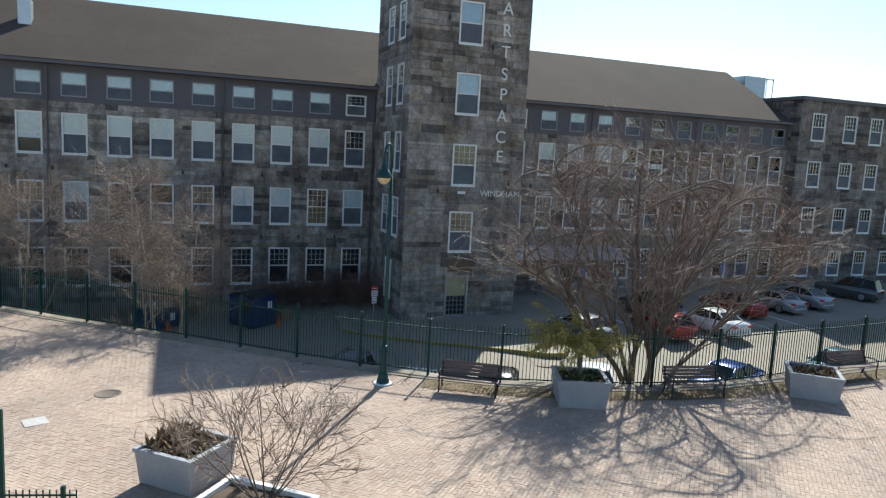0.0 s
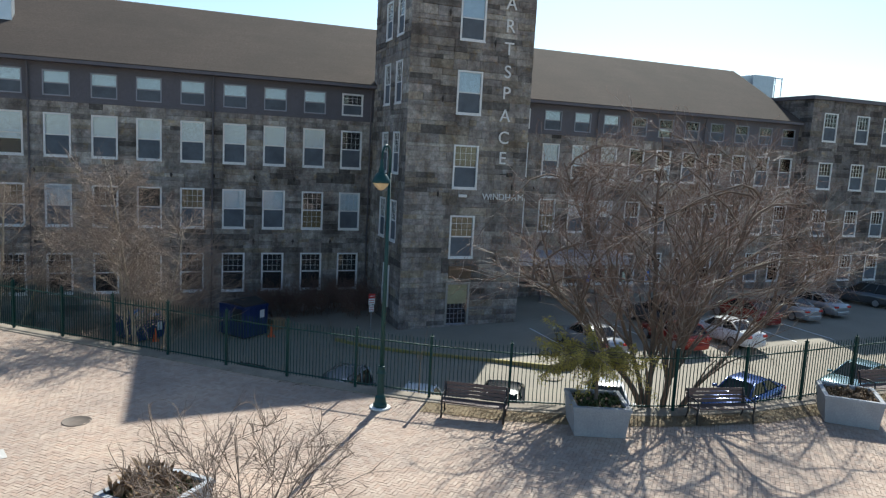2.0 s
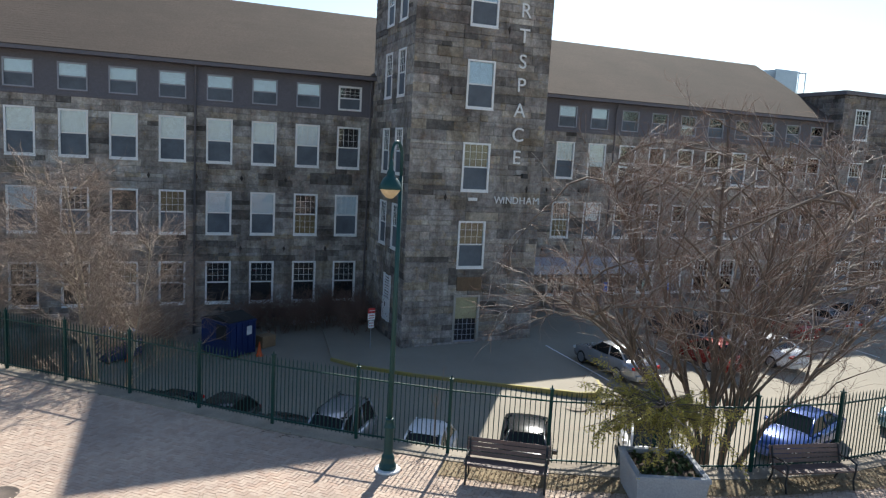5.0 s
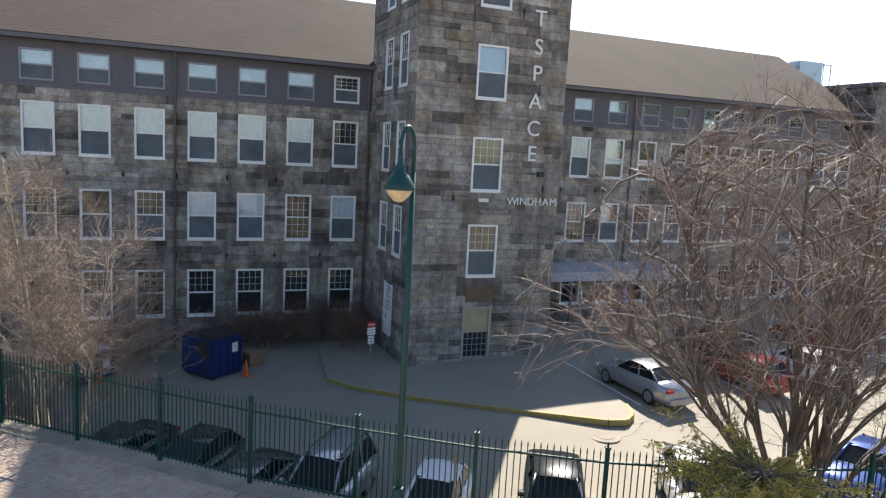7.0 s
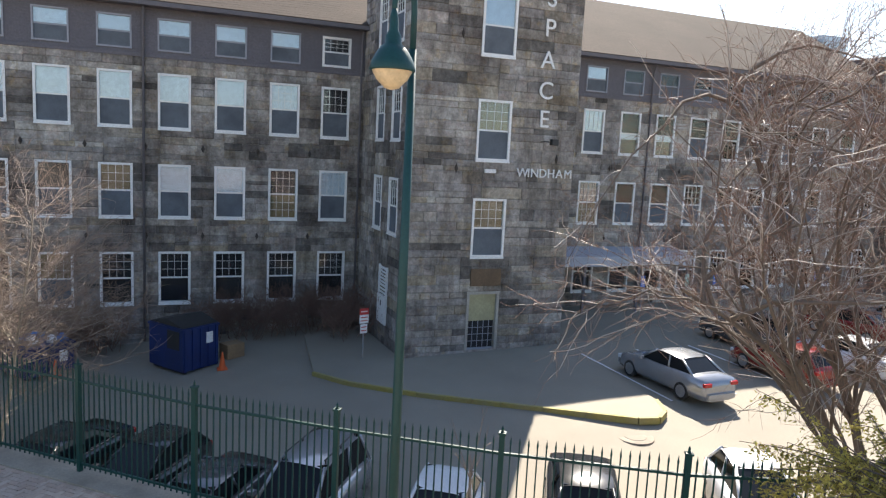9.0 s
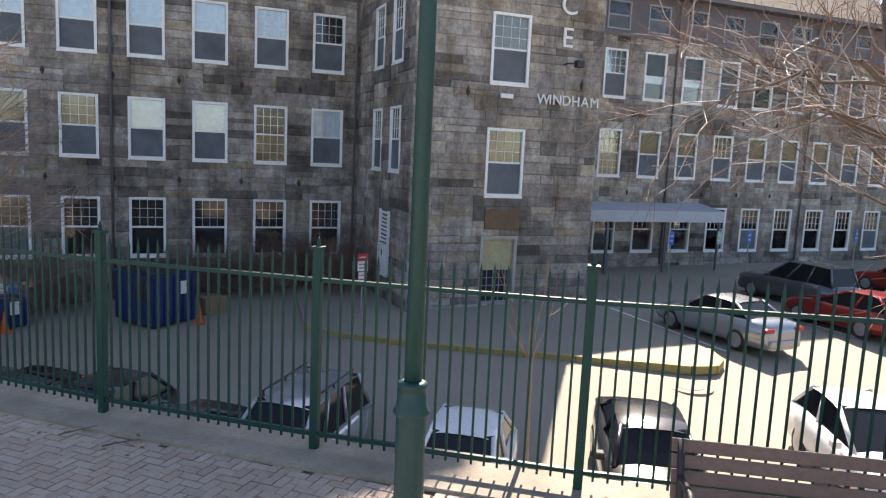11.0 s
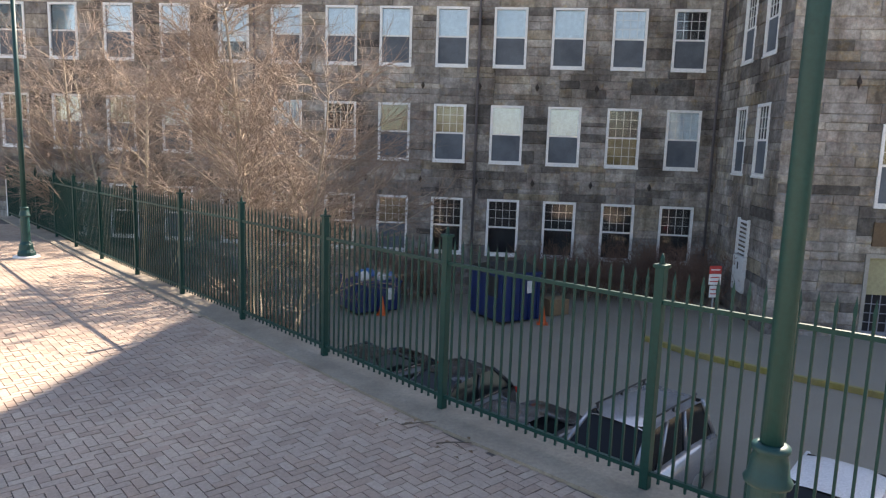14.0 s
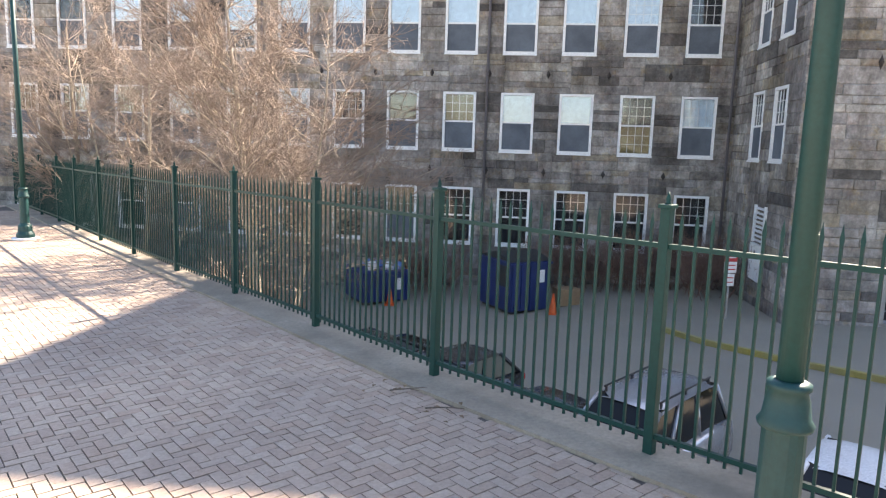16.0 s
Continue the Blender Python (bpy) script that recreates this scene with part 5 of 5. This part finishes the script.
spreading_tree((15.9, 20.4, lot_z(15.9, 20.4)),
               [[(15.8, 20.4, -3.2), (15.45, 20.4, -0.8), (15.4, 20.3, 1.5), (15.2, 20.4, 5.2), (15.2, 20.6, 8.3)],
                [(15.6, 20.4, -3.2), (15.1, 20.3, -0.8), (13.84, 20.3, 0.85), (12.1, 20.3, 2.75), (10.3, 20.4, 3.8)],
                [(16.0, 20.4, -3.2), (16.15, 20.4, -0.8), (16.47, 20.3, 1.3), (17.1, 20.4, 4.65), (17.5, 20.6, 8.1)],
                [(16.2, 20.4, -3.2), (16.85, 20.3, -0.9), (18.64, 20.3, 0.75), (21.3, 20.3, 2.8), (23.6, 20.4, 3.9)],
                [(15.7, 20.5, -3.2), (15.4, 20.6, -0.6), (14.6, 21.2, 2.2), (13.4, 22.0, 5.2), (12.7, 22.4, 7.2)],
                [(16.1, 20.5, -3.2), (16.4, 20.6, -0.6), (17.9, 21.2, 2.2), (19.6, 21.9, 5.0), (20.6, 22.2, 7.2)],
                [(15.9, 20.2, -3.2), (15.9, 20.1, -0.6), (16.1, 19.3, 2.2), (16.5, 18.2, 4.8), (16.7, 17.6, 6.6)]],
               (16.2, 20.4, 4.2), (8.4, 5.2), 5.3, 2.1, 11, (23, 13, 7))
BIRCH = worn("birch_bark", (0.42, 0.36, 0.28), (0.2, 0.15, 0.1), 0.85, 3.0, 16.0)
bare_tree("birch_tree", "bare pale birch behind the promenade fence", (-0.85, 30.4, lot_z(-0.85)), [(0.0, 0.03, 9.6, 0.12, 0, 0), (-0.2, 0.1, 8.4, 0.08, -0.1, 0.1), (0.2, -0.05, 8.0, 0.07, 0.15, 0)],
          5, (34, 14, 8), (2.8, 1.0, 0.45), 1.05, 0.03, BIRCH, TWIG, "birches by the mill", 0.36)
bare_tree("birch_tree", "bare pale birch behind the promenade fence", (-7.2, 36.0, lot_z(-7.2)), [(0.1, 0.0, 9.2, 0.11, 0, 0), (-0.3, 0.05, 9.0, 0.08, -0.1, 0), (0.3, 0.1, 8.0, 0.07, 0.1, 0)],
          6, (26, 12, 8), (3.2, 1.05, 0.45), 1.0, 0.03, BIRCH, TWIG, "birches by the mill", 0.45)
bare_tree("birch_tree", "bare pale birch behind the promenade fence", (-9.9, 37.2, lot_z(-9.9)), [(0.0, 0.0, 9.8, 0.12, 0, 0), (0.25, 0.1, 8.6, 0.08, 0.1, 0)],
          7, (28, 12, 8), (3.3, 1.05, 0.45), 1.0, 0.03, BIRCH, TWIG, "birches by the mill", 0.45)
bare_tree("bare_shrub", "bare many-stemmed shrub growing from the low planter", (1.5, 12.9, plaza_z(1.5) + 0.36),
          [(0.9 * math.cos(a) * s, 0.9 * math.sin(a) * s, 2.15, 0.02, 0.08 * math.cos(a), 0.08 * math.sin(a)) for a, s in ((0, 0.5), (0.8, 0.9), (1.6, 0.4), (2.4, 0.8), (3.2, 1.1), (3.9, 0.6), (4.6, 0.7), (5.4, 0.9), (0.3, 1.3), (2.9, 1.5), (3.4, 0.3), (5.9, 0.8))],
          8, (7, 5, 3), (1.4, 0.5, 0.25), 1.0, 0.0, BARK, TWIG)


def sapling(x, y, fork):
    r = random.Random(12)
    z = lot_z(x, y)
    ob = thing("sapling", "thin bare sapling just outside the fence", "tree", m=pose(x, y, z))
    wood = ([], [])
    pts, dirs = limb(wood, Vector((0, 0, -0.1)), Vector((0.01, 0, 1)), fork - z + 0.1, 0.03, 0.022, r, 7, 0.015, 0.02, 6)
    for dx, dy, ln in ((-0.4, 0.1, 0.95), (-0.25, -0.2, 0.5), (0.05, 0.1, 0.35), (0.5, 0.1, 0.8), (0.3, 0.25, 1.1), (-0.5, 0.3, 0.45)):
        q, qd = limb(wood, pts[-1], Vector((dx, dy, 0.8)).normalized(), ln, 0.011, 0.004, r, 5, 0.05, 0.05, 4)
        limb(wood, q[3], (qd[3] + Vector((r.gauss(0, 0.5), 0, 0))).normalized(), ln * 0.4, 0.005, 0.003, r, 3, 0.1, 0, 3)
    t = new("trunk", quads("trunk", *wood, TWIG, True))
    t.parent = ob


sapling(7.5, 20.95, 0.9)


def leaf_material(name, colour):
    """Thin leaf: half of the light goes through."""
    m = worn(name, colour, tuple(0.6 * c for c in colour), 0.7, 3.0, 12.0, vary=0.4)
    nt = m.node_tree
    b, out = nt.nodes["Principled BSDF"], nt.nodes["Material Output"]
    thin, mix = nt.nodes.new("ShaderNodeBsdfTranslucent"), nt.nodes.new("ShaderNodeMixShader")
    mix.inputs[0].default_value = 0.5
    nt.links.new(b.inputs["Base Color"].links[0].from_socket, thin.inputs["Color"])
    nt.links.new(b.outputs[0], mix.inputs[1])
    nt.links.new(thin.outputs[0], mix.inputs[2])
    nt.links.new(mix.outputs[0], out.inputs["Surface"])
    return m


def weeping_tree(root):
    r = random.Random(21)
    ob = thing("weeping_tree", "small weeping tree with yellow-green drooping foliage", "tree", m=pose(*root))
    wood, leaf = ([], []), ([], [])
    pts, dirs = limb(wood, Vector((0, 0, 0)), Vector((-0.02, 0, 1)), 1.42, 0.055, 0.045, r, 5, 0.04, 0.02, 8)
    for k in range(84):
        a = r.uniform(0, 6.283)
        d = Vector((math.cos(a) * 1.25, math.sin(a), r.uniform(0.05, 0.4)))
        q, qd = limb(wood, pts[-1] - Vector((0, 0, r.uniform(0, 0.3))), d.normalized(), r.uniform(0.7, 2.1), 0.014, 0.004, r, 6, 0.12, -0.07, 4)
        for _ in range(30):
            g = r.uniform(0.25, 1.0)
            j = min(int(g * 6), 5)
            p = q[j].lerp(q[j + 1], g * 6 - j)
            d2 = Vector((r.gauss(0, 0.5), r.gauss(0, 0.5), -0.5)).normalized()
            s, sd = limb(wood, p, d2, r.uniform(0.12, 0.34), 0.003, 0.0015, r, 2, 0.15, -0.2, 3)
            for m in range(7):
                c = s[0].lerp(s[2], r.random()) + Vector((r.gauss(0, 0.02), r.gauss(0, 0.02), r.gauss(0, 0.02)))
                u = Vector((r.gauss(0, 1), r.gauss(0, 1), r.gauss(0, 1))).normalized()
                w = u.orthogonal().normalized() * 0.013
                b = len(leaf[0])
                leaf[0].extend([tuple(c - u * 0.034), tuple(c + w), tuple(c + u * 0.034), tuple(c - w)])
                leaf[1].append((b, b + 1, b + 2, b + 3))
    t = new("trunk", quads("trunk", *wood, BARK, True))
    t.parent = ob
    c = new("foliage", quads("foliage", *leaf, leaf_material("yellow_green_leaf", (0.6, 0.52, 0.12))))
    c.parent = ob
    tagged(c, "fine yellow-green leaves", kind="stuff")


weeping_tree((11.1, 17.0, plaza_z(11.1) + 0.7))


def planting_strip():
    """Dry grass and leaf litter between the bricks and the fence."""
    r = random.Random(31)
    line = [p for p in INNER if p.x > 7.0]
    edge = offset_line(line, 0.75)
    verts, faces = [], []
    for a, b in zip(line, edge):
        verts += [(a.x, a.y, plaza_z(a.x) + 0.012), (b.x, b.y, plaza_z(b.x) + 0.012)]
    for i in range(len(line) - 1):
        faces.append((2 * i, 2 * i + 1, 2 * i + 3, 2 * i + 2))
    ob = new("planting_strip", quads("planting_strip", verts, faces, worn("leaf_litter", (0.25, 0.19, 0.11), (0.14, 0.11, 0.065), 0.95, 1.5, 25.0, bump=0.8)))
    tagged(ob, "strip of dry grass and leaf litter along the fence", "verge", kind="structure")
    verts, faces = [], []
    for a, b, c, d in zip(line, edge, line[1:], edge[1:]):
        for _ in range(520):
            u, v = r.random(), r.random()
            p = a.lerp(c, u).lerp(b.lerp(d, u), v * 1.15)
            p.z = plaza_z(p.x) + 0.014
            an, s, h = r.uniform(0, 6.28), r.uniform(0.015, 0.04), r.uniform(0.0, 0.05)
            dx, dy = math.cos(an) * s, math.sin(an) * s
            k = len(verts)
            verts += [(p.x - dx, p.y - dy, p.z), (p.x + dy * 0.5, p.y - dx * 0.5, p.z + h * 0.4), (p.x + dx, p.y + dy, p.z + h), (p.x - dy * 0.5, p.y + dx * 0.5, p.z + h * 0.6)]
            faces.append((k, k + 1, k + 2, k + 3))
    lf = new("leaf_litter", quads("leaf_litter", verts, faces, DRY))
    lf.parent = ob
    tagged(lf, "dry fallen leaves", kind="stuff")


planting_strip()


# ---- undergrowth and litter ----


def thicket(x, y, turn, size, proto=None, twig=TWIG, seed=41):
    if proto is not None:
        return copy_thing(proto, pose(x, y, lot_z(x, y), 0, 0, turn))
    r = random.Random(seed)
    stems = [(r.uniform(-0.8, 0.8), r.uniform(-0.8, 0.8), r.uniform(1.5, 2.6) * size, 0.022, r.uniform(-0.6, 0.6), r.uniform(-0.6, 0.6)) for _ in range(16)]
    ob = bare_tree("thicket", "tangled bare shrub at the foot of the mill", (x, y, lot_z(x, y)), stems, seed, (6, 5, 4), (0.9 * size, 0.5, 0.25), 0.9, 0.0, twig, twig, "bare shrubs")
    return ob


brush = thicket(-3.6, 33.4, 0, 1.2)
for x, y, a in ((-5.4, 35.2, 70), (-2.4, 35.0, 140), (-8.0, 37.5, 250), (-4.2, 37.2, 310), (-9.6, 39.5, 120), (-11.5, 38.6, 80)):
    thicket(x, y, a, 1.2, brush)
hedge = thicket(6.9, 45.0, 0, 0.8, None, REDTWIG, 43)
for x, y, a in ((8.4, 45.1, 80), (9.9, 45.0, 160), (11.3, 44.6, 240), (5.4, 45.2, 300), (10.9, 42.9, 30), (0.6, 45.2, 110), (-0.9, 45.2, 190)):
    thicket(x, y, a, 0.8, hedge)


def litter(x, y, n, seed):
    r = random.Random(seed)
    z = plaza_z(x) + 0.035
    ob = thing("fallen_twig", "fallen twig with dry leaves beside the fence", "twig", "fallen twigs", m=pose(x, y, z))
    store = ([], [])
    p, d = limb(store, Vector((0, 0, 0.004)), Vector((0.8, 0.35, 0)), 0.45, 0.008, 0.004, r, 5, 0.05, 0, 5)
    limb(store, p[2], Vector((0.6, -0.6, 0)), 0.2, 0.005, 0.003, r, 3, 0.05, 0, 4)
    s = new("stick", quads("stick", *store, BARK, True))
    s.parent = ob
    for _ in range(n):
        bm = bmesh.new()
        a = r.uniform(0, 6.28)
        c = Vector((r.gauss(0.1, 0.25), r.gauss(0, 0.18), 0.004))
        u, w = Vector((math.cos(a), math.sin(a), 0)) * 0.035, Vector((-math.sin(a), math.cos(a), 0)) * 0.02
        vs = [bm.verts.new(q) for q in (c - u, c + w + Vector((0, 0, 0.012)), c + u + Vector((0, 0, 0.006)), c - w + Vector((0, 0, 0.015)))]
        bm.faces.new(vs)
        part("leaf", bm, DRY, ob)


litter(3.35, 22.75, 7, 1)
litter(3.75, 22.35, 5, 2)


# ---- bricks of the plaza ----
def pavers():
    """Herringbone of 0.2 x 0.1 m bricks at 47 degrees, each with its own edges."""
    L, W, g, r = 0.2, 0.1, 0.0048, random.Random(2)
    a = radians(47.0)
    ca, sa = math.cos(a), math.sin(a)
    poly = [(p.x, p.y) for p in INNER]
    def fence_y(x):
        for (x0, y0), (x1, y1) in zip(poly, poly[1:]):
            if x0 <= x <= x1:
                return y0 + (y1 - y0) * (x - x0) / (x1 - x0)
        return -1e9
    verts, faces, alone = [], [], []
    one_v = [(g, g), (L - g, g), (L - g, W - g), (g, W - g)]
    def brick(u, v, turn):
        c = [(u + (y if turn else x), v + (x if turn else y)) for x, y in one_v]
        if turn:
            c = c[::-1]
        return [(x * ca - y * sa, x * sa + y * ca) for x, y in c]
    span = 480
    for i in range(-span, span):
        for j in range(-span, span):
            kind = (i - j) % 4
            if kind not in (0, 3):
                continue
            u, v = i * W, j * W
            if kind == 0:
                q = brick(u, v, False)
            else:
                q = brick(u, v, True)
            cx, cy = sum(p[0] for p in q) / 4 + 5, sum(p[1] for p in q) / 4 + 18
            if not (-13.5 < cx < 29.5 and 8.5 < cy < 38.0) or cy > fence_y(cx) + 0.03:
                continue
            dz = r.uniform(-0.003, 0.003)
            tilt = r.uniform(-0.002, 0.002)
            top = [(x + 5, y + 18, plaza_z(x + 5) + dz + (tilt if k < 2 else -tilt)) for k, (x, y) in enumerate(q)]
            if len(alone) < 300 and 3.0 < cx < 5.6 and 19.0 < cy < 22.3:
                alone.append((top, cx, cy))
                continue
            n = len(verts)
            verts.extend(top)
            verts.extend([(x, y, z - 0.02) for x, y, z in top])
            faces.append((n, n + 1, n + 2, n + 3))
            for k in range(4):
                m = (k + 1) % 4
                faces.append((n + 4 + k, n + 4 + m, n + m, n + k))
    ob = new("brick_paving", quads("brick_paving", verts, faces, PAVER))
    ob.parent = PAVEMENT
    tagged(ob, kind="stuff")
    for top, cx, cy in alone:
        z = plaza_z(cx)
        v = [(x - cx, y - cy, zz - z) for x, y, zz in top]
        v += [(x, y, zz - 0.02) for x, y, zz in v]
        f = [(0, 1, 2, 3)] + [(4 + k, 4 + (k + 1) % 4, (k + 1) % 4, k) for k in range(4)]
        b = new("brick", quads("brick", v, f, PAVER))
        b.parent, b.location = PAVEMENT, (cx, cy, z)


pavers()
